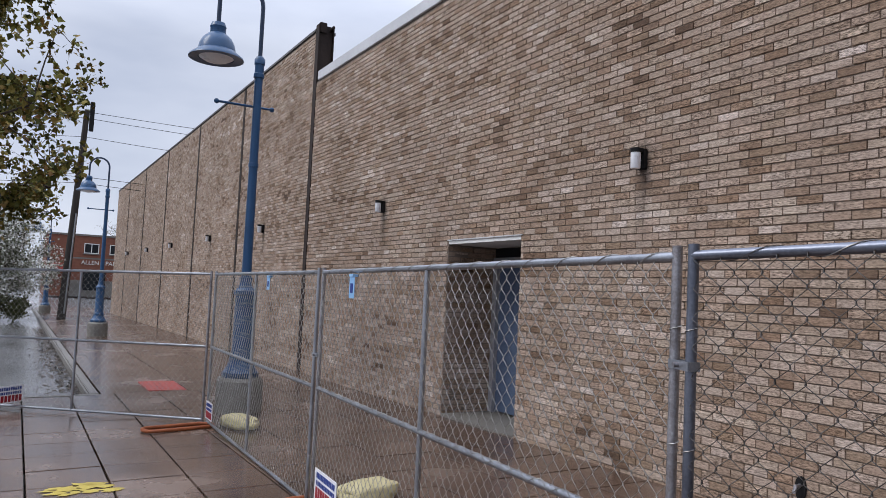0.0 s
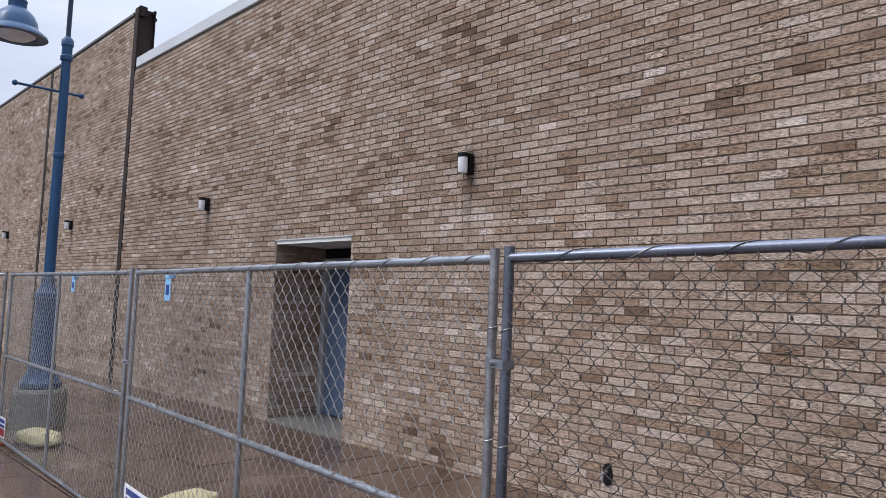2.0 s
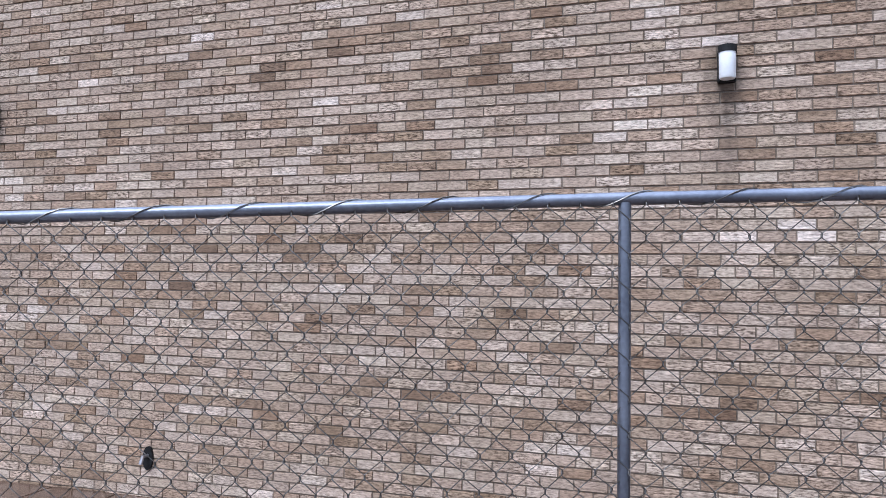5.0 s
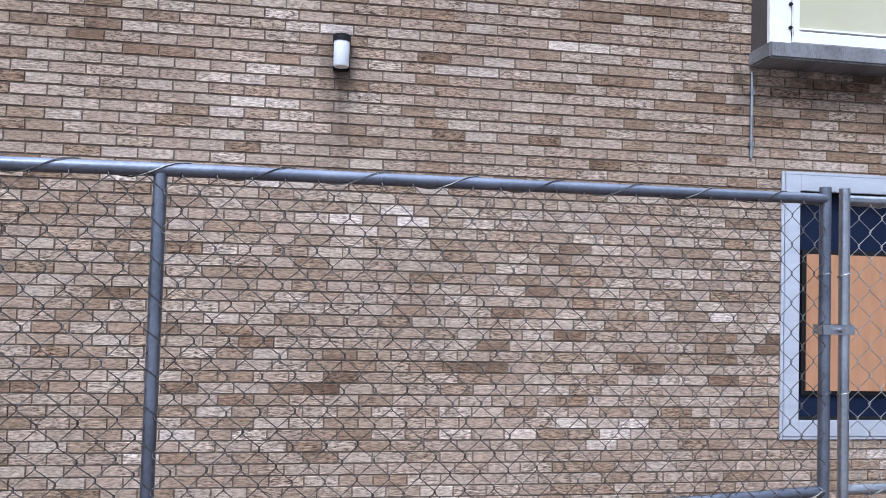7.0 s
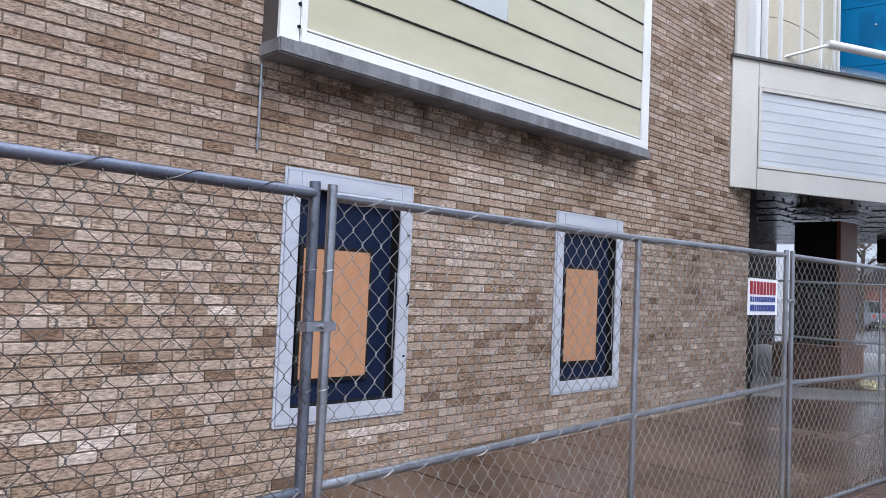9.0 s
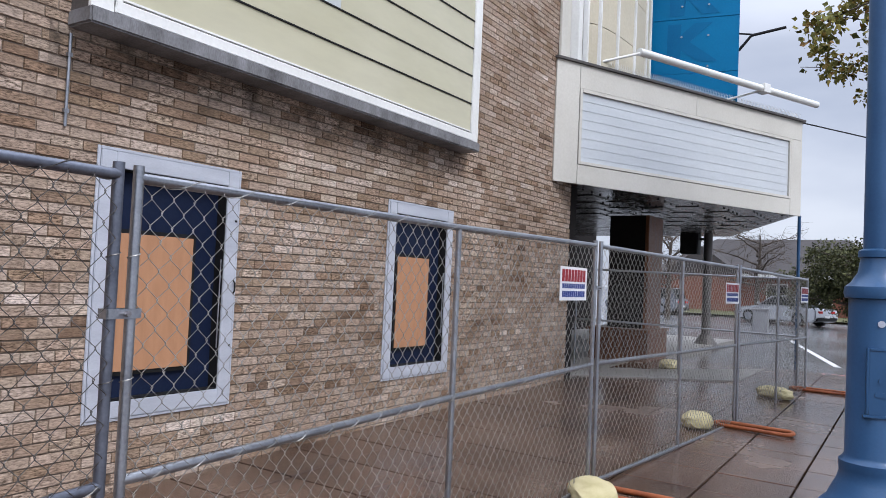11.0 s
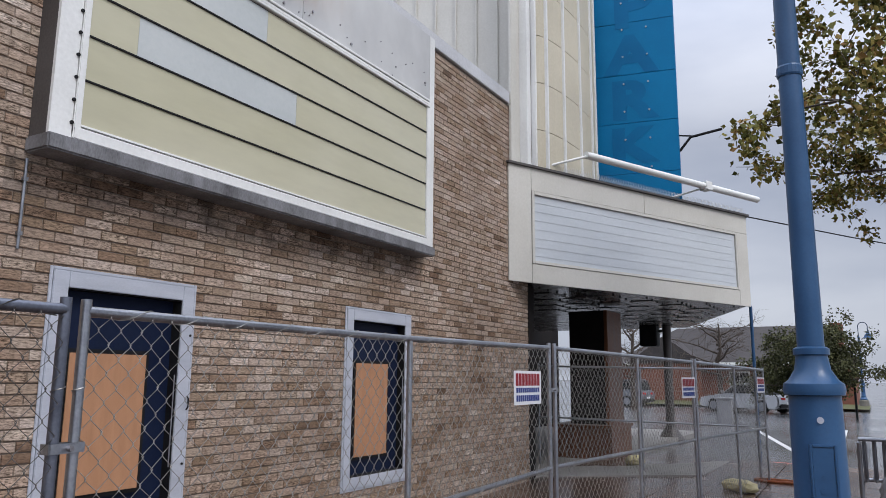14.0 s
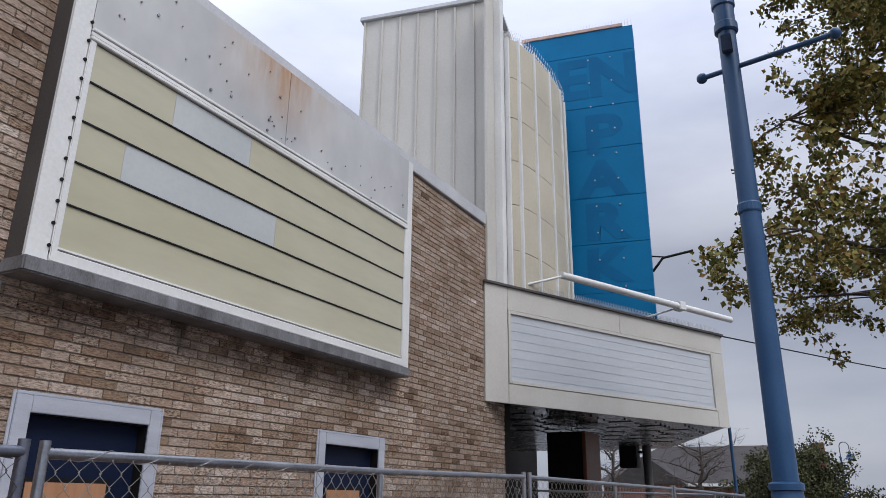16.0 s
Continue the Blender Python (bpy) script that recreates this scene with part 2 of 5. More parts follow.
WHITE_METAL = surface("white_sheet_metal", (0.60, 0.60, 0.58), (0.78, 0.78, 0.76), 0.45, coarse=1.2, fine=40, bump=0.05)
CREAM = surface("cream_ribbed_metal", (0.50, 0.48, 0.43), (0.63, 0.61, 0.56), 0.5, coarse=0.7, fine=30, bump=0.05)
BEIGE = surface("beige_panel", (0.42, 0.38, 0.29), (0.56, 0.51, 0.40), 0.5, coarse=0.8, fine=30, bump=0.06)
BOARD = surface("blank_letter_board", (0.48, 0.51, 0.54), (0.60, 0.63, 0.66), 0.35, coarse=0.9, fine=25, bump=0.0, stretch=(0.6, 0.6, 2))
FIN_BLUE = surface("blue_sign_metal", (0.0015, 0.125, 0.285), (0.003, 0.17, 0.37), 0.42, coarse=0.9, fine=40, bump=0.05, spec=0.12)
PINK_LIP = surface("faded_pink_board", (0.42, 0.27, 0.22), (0.62, 0.47, 0.41), 0.7, coarse=4, fine=50, bump=0.2)
FIN_GHOST = surface("unfaded_blue_metal", (0.0015, 0.10, 0.245), (0.003, 0.138, 0.31), 0.42, coarse=1.5, fine=40, bump=0.05, spec=0.12)
GREY_METAL = surface("weathered_grey_metal", (0.20, 0.20, 0.215), (0.42, 0.42, 0.44), 0.5, 0.3, coarse=1.6, fine=40, bump=0.1)
DARK_METAL = surface("dark_bronze_metal", (0.05, 0.045, 0.045), (0.12, 0.11, 0.105), 0.5, 0.3, coarse=2, fine=50, bump=0.1)
COLUMN = surface("rusted_dark_steel", (0.014, 0.010, 0.009), (0.045, 0.032, 0.026), 0.7, coarse=3, fine=50, bump=0.2, spec=0.15)
COPING = surface("coping_metal", (0.42, 0.42, 0.43), (0.62, 0.62, 0.63), 0.5, 0.2, coarse=1.2, fine=40, bump=0.06)
DOOR_BLUE = surface("slate_blue_door_paint", (0.06, 0.085, 0.14), (0.10, 0.135, 0.205), 0.45, coarse=1.5, fine=50, bump=0.06)
WOOD = surface("dark_stained_wood", (0.06, 0.022, 0.010), (0.19, 0.075, 0.032), 0.45, coarse=2.2, fine=45, bump=0.2, stretch=(5, 5, 0.6))
# near-black with little gloss: the entrance's deep shade put into the colour
ENTRANCE_SHADE = surface("entrance_shade", (0.008, 0.007, 0.007), (0.022, 0.019, 0.018), 0.7, coarse=2, fine=30, bump=0.05, spec=0.08)
SOFFIT = surface("tarnished_soffit_metal", (0.05, 0.05, 0.05), (0.19, 0.185, 0.18), 0.25, 0.6, coarse=2.5, fine=40, bump=0.12)
ORANGE = surface("rusty_orange_steel", (0.17, 0.042, 0.016), (0.38, 0.115, 0.04), 0.6, coarse=9, fine=90, bump=0.2)
SACK = surface("woven_sandbag", (0.40, 0.34, 0.17), (0.60, 0.53, 0.32), 0.85, coarse=7, fine=140, bump=0.5)
SIGN_WHITE = surface("white_sign_plastic", (0.68, 0.68, 0.70), (0.80, 0.80, 0.82), 0.4, coarse=5, fine=60, bump=0.0)
SIGN_RED = surface("red_print", (0.22, 0.008, 0.014), (0.30, 0.012, 0.02), 0.5, bump=0.0)
SIGN_BLUE = surface("blue_print", (0.012, 0.03, 0.17), (0.02, 0.05, 0.24), 0.5, bump=0.0)
TAG_BLUE = surface("light_blue_tag", (0.16, 0.36, 0.62), (0.30, 0.52, 0.78), 0.5, bump=0.0)
PLATE_RED = surface("red_tactile_plate", (0.30, 0.045, 0.035), (0.44, 0.08, 0.06), 0.5, coarse=3, fine=60, bump=0.2)
SILL = surface("stained_sill_metal", (0.07, 0.066, 0.066), (0.30, 0.30, 0.315), 0.5, 0.2, coarse=3, fine=40, bump=0.1, stretch=(2.5, 1, 0.8))
APRON = surface("worn_apron_concrete", (0.17, 0.16, 0.145), (0.30, 0.285, 0.265), 0.5, coarse=1.1, fine=60, bump=0.2)
YELLOW = surface("yellow_marking_paint", (0.30, 0.23, 0.04), (0.50, 0.39, 0.08), 0.6, coarse=6, fine=60, bump=0.1)
ROAD_WHITE = surface("worn_road_paint", (0.38, 0.38, 0.37), (0.62, 0.62, 0.6), 0.5, coarse=6, fine=50, bump=0.1)
BARK = surface("bark", (0.035, 0.026, 0.02), (0.10, 0.08, 0.065), 0.9, coarse=6, fine=60, bump=0.6, stretch=(3, 3, 0.7))
POLE_WOOD = surface("weathered_pole_wood", (0.018, 0.015, 0.013), (0.05, 0.042, 0.037), 0.85, coarse=3, fine=60, bump=0.4, stretch=(4, 4, 0.5))
RED_BRICK = surface("red_brick", (0.13, 0.05, 0.032), (0.23, 0.095, 0.06), 0.85, coarse=2, fine=14, bump=0.2, stretch=(1, 1, 3))
SHINGLE = surface("grey_shingle", (0.026, 0.023, 0.023), (0.065, 0.058, 0.057), 0.85, coarse=1.2, fine=9, bump=0.3, stretch=(1, 1, 4))
SLATE_ROOF = surface("roof_membrane", (0.10, 0.10, 0.10), (0.2, 0.2, 0.2), 0.8, coarse=0.5, fine=20)
RUBBER = surface("tyre_rubber", (0.008, 0.008, 0.008), (0.02, 0.02, 0.02), 0.8, bump=0.1)
SILVER_PAINT = surface("silver_car_paint", (0.42, 0.43, 0.45), (0.5, 0.51, 0.53), 0.25, 0.4, bump=0.0, coat=0.6)
GREY_PAINT = surface("grey_car_paint", (0.14, 0.15, 0.17), (0.19, 0.2, 0.22), 0.25, 0.4, bump=0.0, coat=0.6)
WHITE_PAINT = surface("white_car_paint", (0.68, 0.68, 0.7), (0.78, 0.78, 0.8), 0.25, bump=0.0, coat=0.6)
CAR_GLASS = surface("dark_window_glass", (0.010, 0.012, 0.014), (0.02, 0.023, 0.026), 0.08, bump=0.0)
TAIL_RED = surface("red_tail_light", (0.4, 0.01, 0.01), (0.5, 0.02, 0.02), 0.2, bump=0.0)
HEADLIGHT = surface("clear_headlight", (0.75, 0.75, 0.78), (0.85, 0.85, 0.88), 0.1, bump=0.0)
LETTER = surface("off_white_letters", (0.62, 0.6, 0.55), (0.75, 0.73, 0.68), 0.5, bump=0.0)


def leaf_surface(name, stops):
    m, ns, ls, p = nodes_of(name)
    rnd = ns.new("ShaderNodeNewGeometry").outputs["Random Per Island"]
    ls.new(ramp(ns, ls, rnd, stops), p.inputs["Base Color"])
    p.inputs["Roughness"].default_value, p.inputs["Specular IOR Level"].default_value = 0.65, 0.2
    return m


LEAF = leaf_surface("spring_maple_leaf", ((0.0, (0.05, 0.06, 0.016)), (0.5, (0.15, 0.14, 0.032)), (0.8, (0.25, 0.195, 0.05)), (1.0, (0.18, 0.095, 0.03))))
BLOSSOM = leaf_surface("white_blossom", ((0.0, (0.07, 0.08, 0.04)), (0.35, (0.20, 0.21, 0.14)), (0.55, (0.6, 0.6, 0.55)), (1.0, (0.76, 0.76, 0.73))))
NEEDLE = leaf_surface("dark_green_leaf", ((0.0, (0.022, 0.026, 0.01)), (1.0, (0.08, 0.082, 0.03))))


# ---- mesh helpers ----
def finish(bm, name, material, smooth=False):
    me = bpy.data.meshes.new(name)
    bmesh.ops.recalc_face_normals(bm, faces=bm.faces)
    bm.to_mesh(me)
    bm.free()
    me.materials.append(material)
    if smooth:
        me.shade_smooth()
        me.set_sharp_from_angle(angle=radians(38))
    return me


def part(name, bm, material, parent=None, label="", smooth=False, kind=""):
    ob = new(name, finish(bm, name, material, smooth))
    if parent is not None:
        ob.parent = parent
    return tagged(ob, label, kind=kind)


def thing(name, label, category, group="", kind="", m=None):
    ob = new(name)
    ob.empty_display_size = 0.2
    if m is not None:
        ob.matrix_basis = m
    return tagged(ob, label, category, group, kind)


def box(bm, x0, x1, y0, y1, z0, z1, bevel=0.0):
    vs = [bm.verts.new(c) for c in ((x0, y0, z0), (x1, y0, z0), (x1, y1, z0), (x0, y1, z0), (x0, y0, z1), (x1, y0, z1), (x1, y1, z1), (x0, y1, z1))]
    fs = [bm.faces.new([vs[i] for i in q]) for q in ((3, 2, 1, 0), (4, 5, 6, 7), (0, 1, 5, 4), (1, 2, 6, 5), (2, 3, 7, 6), (3, 0, 4, 7))]
    if bevel:
        bmesh.ops.bevel(bm, geom=list({e for f in fs for e in f.edges}), offset=bevel, segments=2, affect="EDGES")
    return bm


def boxed(*a, bevel=0.0):
    return box(bmesh.new(), *a, bevel=bevel)


def prism(bm, outline, z0, z1):
    """An upright prism over a plan outline."""
    lo, hi = [bm.verts.new((x, y, z0)) for x, y in outline], [bm.verts.new((x, y, z1)) for x, y in outline]
    n = len(outline)
    bm.faces.new(lo[::-1])
    bm.faces.new(hi)
    for i in range(n):
        bm.faces.new((lo[i], lo[(i + 1) % n], hi[(i + 1) % n], hi[i]))
    return bm


def tube(bm, pts, r, seg=8, r1=None, caps=True):
    """A round bar through points, tapering from r to r1."""
    pts = [Vector(p) for p in pts]
    r1 = r if r1 is None else r1
    rings, side = [], None
    for i, p in enumerate(pts):
        d = (pts[min(i + 1, len(pts) - 1)] - pts[max(i - 1, 0)]).normalized()
        if side is None:
            side = d.cross(Vector((0.13, 0.21, 1.0)) if abs(d.z) < 0.9 else Vector((0, 1, 0))).normalized()
        side = (side - d * side.dot(d)).normalized()
        other = d.cross(side)
        rad = r + (r1 - r) * i / max(1, len(pts) - 1)
        rings.append([bm.verts.new(p + rad * (math.cos(2 * math.pi * k / seg) * side + math.sin(2 * math.pi * k / seg) * other)) for k in range(seg)])
    for a, b in zip(rings, rings[1:]):
        for k in range(seg):
            bm.faces.new((a[k], a[(k + 1) % seg], b[(k + 1) % seg], b[k]))
    if caps:
        bm.faces.new(rings[0][::-1])
        bm.faces.new(rings[-1])
    return bm


def bar(p0, p1, r, seg=12, r1=None):
    return tube(bmesh.new(), (p0, p1), r, seg, r1)


def lathe(bm, profile, seg=24, centre=(0, 0, 0)):
    """A turned body from (radius, height) pairs."""
    cx, cy, cz = centre
    rings = [[bm.verts.new((cx + r * math.cos(2 * math.pi * k / seg), cy + r * math.sin(2 * math.pi * k / seg), cz + z)) for k in range(seg)] for r, z in profile]
    for a, b in zip(rings, rings[1:]):
        for k in range(seg):
            bm.faces.new((a[k], a[(k + 1) % seg], b[(k + 1) % seg], b[k]))
    bm.faces.new(rings[0][::-1])
    bm.faces.new(rings[-1])
    return bm


def text_mesh(words, size, depth=0.004, bold=0.0):
    cu = bpy.data.curves.new("letters", "FONT")
    cu.body, cu.size, cu.extrude, cu.align_x, cu.align_y, cu.resolution_u = words, size, depth, "CENTER", "CENTER", 3
    cu.offset = bold
    tmp = new("letters", cu)
    me = bpy.data.meshes.new_from_object(tmp.evaluated_get(bpy.context.evaluated_depsgraph_get()))
    bpy.data.objects.remove(tmp)
    bpy.data.curves.remove(cu)
    return me


# ---- ground ----
def gz(x, y):
    """Height of the pavement: it climbs gently along the wall and drains away from it."""
    return 0.10 + 0.0125 * min(max(x, -60), 13) + 0.015 * min(max(y, -7), 0)


def sheet(name, material, xs, ys, drop, label, category):
    bm = bmesh.new()
    grid = [[bm.verts.new((x, y, gz(x, y) - drop)) for x in xs] for y in ys]
    for j in range(len(ys) - 1):
        for i in range(len(xs) - 1):
            bm.faces.new((grid[j][i], grid[j][i + 1], grid[j + 1][i + 1], grid[j + 1][i]))
    return tagged(part(name, bm, material), label, category, kind="structure")


sheet("ground", ASPHALT, (-3000, -400, -60, -20, 13, 60, 400, 3000), (-3000, -300, -60, -7, 0, 60, 300, 3000), 0.14, "wet dark asphalt road and parking lot", "ground")


def kerb(p0, p1, width=0.16):
    a, b = Vector(p0), Vector(p1)
    d = (b - a).normalized()
    n = Vector((-d.y, d.x)) * width
    bm = bmesh.new()
    quad = (a, b, b + n, a + n)
    lo = [bm.verts.new((v.x, v.y, gz(v.x, v.y) - 0.3)) for v in quad]
    hi = [bm.verts.new((v.x, v.y, gz(v.x, v.y) + 0.004)) for v in quad]
    bm.faces.new(lo[::-1])
    bm.faces.new(hi)
    for i in range(4):
        bm.faces.new((lo[i], lo[(i + 1) % 4], hi[(i + 1) % 4], hi[i]))
    bmesh.ops.bevel(bm, geom=[e for e in bm.edges if e.verts[0] in hi and e.verts[1] in hi], offset=0.025, segments=2, affect="EDGES")
    return tagged(part("kerb", bm, KERB), "weathered concrete kerb along the wet lot", "kerb", kind="structure")


# ---- walls ----
COURSE, LONG, JOINT, HEAD = 0.0677, 0.2032, 0.0070, 0.0048
X_FAR, X_STEP, X_END = -47.6, -13.6, 11.40
TOP_LOW, TOP_HIGH = 5.72, 6.82
DOOR = (-7.99, -6.36, 2.285)
GAPS = (-13.62, -19.05, -24.65, -30.5, -36.4, -42.2)


def bricks_of(x0, x1, z0, z1, holes):
    """Bricks of a running bond, as (xa, xb, za, zb), cut at the holes (xa, xb, za, zb)."""
    out = []
    for k in range(int(math.floor(z0 / COURSE)), int(math.ceil(z1 / COURSE))):
        za, zb = k * COURSE + JOINT / 2, (k + 1) * COURSE - JOINT / 2
        if zb > z1 + 0.01:
            continue
        mid = (za + zb) / 2
        free = [(x0, x1)]
        for ha, hb, hz0, hz1 in holes:
            if hz0 < mid < hz1:
                free = [s for a, b in free for s in ((a, min(b, ha)), (max(a, hb), b)) if s[1] - s[0] > 0.02]
        off = (LONG / 2 if k % 2 else 0.0) + 0.012 * math.sin(k * 2.7)
        for a, b in free:
            i0, i1 = int(math.floor((a - off) / LONG)), int(math.ceil((b - off) / LONG))
            for i in range(i0, i1):
                xa, xb = max(a, i * LONG + off + HEAD / 2), min(b, (i + 1) * LONG + off - HEAD / 2)
                if xb - xa > 0.02:
                    out.append((xa, xb, za, zb))
    return out


def brick_field(name, rows, to_world, parent, material=BRICK, seed=3):
    """Bricks joined in one mesh; to_world turns (along, out, up) into a place."""
    rng = np.random.default_rng(seed)
    verts, faces = [], []
    for xa, xb, za, zb in rows:
        j = rng.uniform(-0.0025, 0.0025, 4)
        y = -0.001 + rng.uniform(-0.003, 0.001)
        n = len(verts)
        c = 0.003
        for u, v in ((xa, za), (xb, za), (xb, zb), (xa, zb)):
            verts.append(to_world(u, 0.012, v))
        for u, v, e in ((xa + c, za + c, j[0]), (xb - c, za + c, j[1]), (xb - c, zb - c, j[2]), (xa + c, zb - c, j[3])):
            verts.append(to_world(u, y + e * 0.4, v))
        faces += [(n + 4, n + 5, n + 6, n + 7), (n, n + 1, n + 5, n + 4), (n + 1, n + 2, n + 6, n + 5), (n + 2, n + 3, n + 7, n + 6), (n + 3, n, n + 4, n + 7)]
    me = bpy.data.meshes.new(name)
    me.from_pydata(verts, [], faces)
    me.materials.append(material)
    ob = new(name, me)
    ob.parent = parent
    return tagged(ob, kind="stuff")


def wall_piece(name, spans, material, label):
    bm = bmesh.new()
    for s in spans:
        box(bm, *s)
    return tagged(part(name, bm, material), label, "wall", kind="structure")


WALL_Y = 0.008
# display cases let into the wall: plan, heights, and the board inside
CASE_W, CASE_D = 0.105, 0.075
CASES = ((3.965, 5.085, 0.63, 2.335, (4.165, 4.75, 0.915, 1.82)), (6.98, 8.12, 0.625, 2.345, (7.23, 7.785, 0.905, 1.82)))
HOLES = [(a + CASE_W, b - CASE_W, c + CASE_W, d - CASE_W) for a, b, c, d, _ in CASES]
wall_side = wall_piece("wall_side", [
    (X_STEP + 0.09, DOOR[0], WALL_Y, 0.36, -1.2, TOP_LOW), (DOOR[1], HOLES[0][0], WALL_Y, 0.36, -1.2, TOP_LOW),
    (HOLES[0][1], HOLES[1][0], WALL_Y, 0.36, -1.2, TOP_LOW), (HOLES[1][1], X_END - 0.01, WALL_Y, 0.36, -1.2, TOP_LOW),
    *[(h[0], h[1], WALL_Y, 0.36, -1.2, h[2]) for h in HOLES], *[(h[0], h[1], WALL_Y, 0.36, h[3], TOP_LOW) for h in HOLES],
    (DOOR[0], DOOR[1], WALL_Y, 0.36, DOOR[2], TOP_LOW)], MORTAR, "tan brick side wall with recessed door")
wall_far = wall_piece("wall_far", [(a + 0.09, b - 0.09, WALL_Y, 0.36, -1.6, TOP_HIGH - 0.02)
                                   for k, (b, a) in enumerate(zip(GAPS, GAPS[1:] + (X_FAR,)))], MORTAR, "tall tan brick wall in bays parted by dark joints")
for k, xg in enumerate(GAPS):
    col = thing("steel_column", "dark rusted steel column between brick bays", "column", "steel columns in the wall", kind="structure")
    top = 6.93 if k == 0 else TOP_HIGH - 0.06
    part("flange", boxed(xg - 0.085, xg + 0.085, -0.012, 0.008, -1.2, top), COLUMN, col)
    part("web", boxed(xg - 0.012, xg + 0.012, 0.0085, 0.30, -1.2, top), COLUMN, col)
    part("flange", boxed(xg - 0.085, xg + 0.085, 0.3005, 0.32, -1.2, top), COLUMN, col)
    if k == 0:
        part("torn_plate", boxed(xg + 0.013, xg + 0.06, 0.02, 0.17, top - 0.16, top + 0.05, bevel=0.012), COLUMN, col)
        part("torn_plate", boxed(xg + 0.02, xg + 0.20, 0.24, 0.29, top - 0.10, top - 0.03, bevel=0.012), COLUMN, col)
wall_piece("wall_end_return", [(X_END - 0.3, X_END - 0.012, 0.362, 6.0, -1.2, TOP_LOW), (X_FAR, X_FAR + 0.3, 0.362, 22, -1.6, TOP_HIGH - 0.1),
                               (X_FAR + 0.3, X_END - 0.4, 21.6, 22, -1.6, TOP_LOW)], MORTAR, "plain return walls that close the building")
tagged(part("roof", boxed(X_FAR + 0.35, X_END - 0.35, 0.37, 21.5, 5.1, 5.3), SLATE_ROOF), "flat roof behind the parapet", "roof", kind="structure")

NEAR = (-0.7, 3.3, 2.05, 3.06)
low_holes = [(DOOR[0] - 0.005, DOOR[1] + 0.005, -2, DOOR[2] + 0.02)] + [(h[0] - 0.03, h[1] + 0.03, h[2] - 0.03, h[3] + 0.03) for h in HOLES]
low_rows = bricks_of(X_STEP + 0.07, X_END, -0.25, TOP_LOW, low_holes)
near_rows = [r for r in low_rows if NEAR[0] < r[0] and r[1] < NEAR[1] and NEAR[2] < r[2] and r[3] < NEAR[3] and r[1] - r[0] > 0.18]
near_set = set(near_rows)
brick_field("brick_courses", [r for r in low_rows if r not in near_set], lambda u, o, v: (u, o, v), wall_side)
far_rows = []
for b, a in zip(GAPS, GAPS[1:] + (X_FAR,)):
    far_rows += bricks_of(a + 0.088, b - 0.088, -0.75, TOP_HIGH, [])
brick_field("brick_courses", far_rows, lambda u, o, v: (u, o, v), wall_far, seed=5)

# door recess
DEEP = 0.78
recess = wall_piece("wall_recess", [(DOOR[0] - 0.3, DOOR[0] - WALL_Y, 0.361, DEEP + 0.3, -1, 2.6), (DOOR[1] + WALL_Y, DOOR[1] + 0.3, 0.361, DEEP + 0.3, -1, 2.6),
                                    (DOOR[0] - WALL_Y, DOOR[1] + WALL_Y, DEEP + 0.06, DEEP + 0.3, -1, 2.6)], MORTAR, "brick-lined door recess")
brick_field("brick_courses", bricks_of(0.01, DEEP + 0.05, -0.2, DOOR[2], []), lambda u, o, v: (DOOR[0] - o, u, v), recess, seed=7)
brick_field("brick_courses", bricks_of(0.01, DEEP + 0.05, -0.2, DOOR[2], []), lambda u, o, v: (DOOR[1] + o, u, v), recess, seed=8)
tagged(part("recess_ceiling", boxed(DOOR[0] + 0.004, DOOR[1] - 0.004, 0.004, DEEP + 0.05, DOOR[2] - 0.03, DOOR[2] + 0.015), WHITE_METAL), "white painted ceiling of the door recess", "ceiling", kind="structure")
tagged(part("recess_floor", boxed(DOOR[0], DOOR[1], 0.0, DEEP + 0.06, -0.4, 0.035, bevel=0.004), KERB), "raised concrete floor of the door recess", "floor", kind="structure")

gz0 = 0.04
door = thing("door_1", "slate-blue steel exit door with grey frame, closed", "door", kind="structure")
fx0, fx1 = DOOR[0] + 0.02, DOOR[1] - 0.02
bm = bmesh.new()
for s in ((fx0, fx0 + 0.09), (fx1 - 0.09, fx1)):
    box(bm, s[0], s[1], DEEP - 0.06, DEEP + 0.055, gz0, 2.12)
box(bm, fx0 + 0.09, fx1 - 0.09, DEEP - 0.06, DEEP + 0.055, 2.03, 2.12)
part("frame", bm, GREY_METAL, door)
mid_x = (fx0 + fx1) / 2
part("leaf", boxed(fx0 + 0.095, mid_x - 0.004, DEEP - 0.01, DEEP + 0.04, gz0 + 0.02, 2.025, bevel=0.003), DOOR_BLUE, door)
part("leaf", boxed(mid_x + 0.004, fx1 - 0.095, DEEP - 0.01, DEEP + 0.04, gz0 + 0.02, 2.025, bevel=0.003), DOOR_BLUE, door)
part("handle", bar((fx1 - 0.22, DEEP - 0.05, 1.02), (fx1 - 0.22, DEEP - 0.05, 1.2), 0.012), GALV, door)
part("transom", boxed(fx0, fx1, DEEP - 0.03, DEEP + 0.05, 2.124, DOOR[2] - 0.035), BLACK, door)
tagged(part("lintel", boxed(DOOR[0] - 0.02, DOOR[1] + 0.03, -0.012, 0.10, DOOR[2] + 0.016, DOOR[2] + 0.03), COPING), "thin white steel lintel over the recess", "lintel", kind="structure")

# copings
tagged(part("coping_low", boxed(X_STEP + 0.2, 10.735, -0.03, 0.42, TOP_LOW + 0.002, TOP_LOW + 0.19, bevel=0.008), COPING), "pale metal coping on the low parapet", "coping", kind="structure")
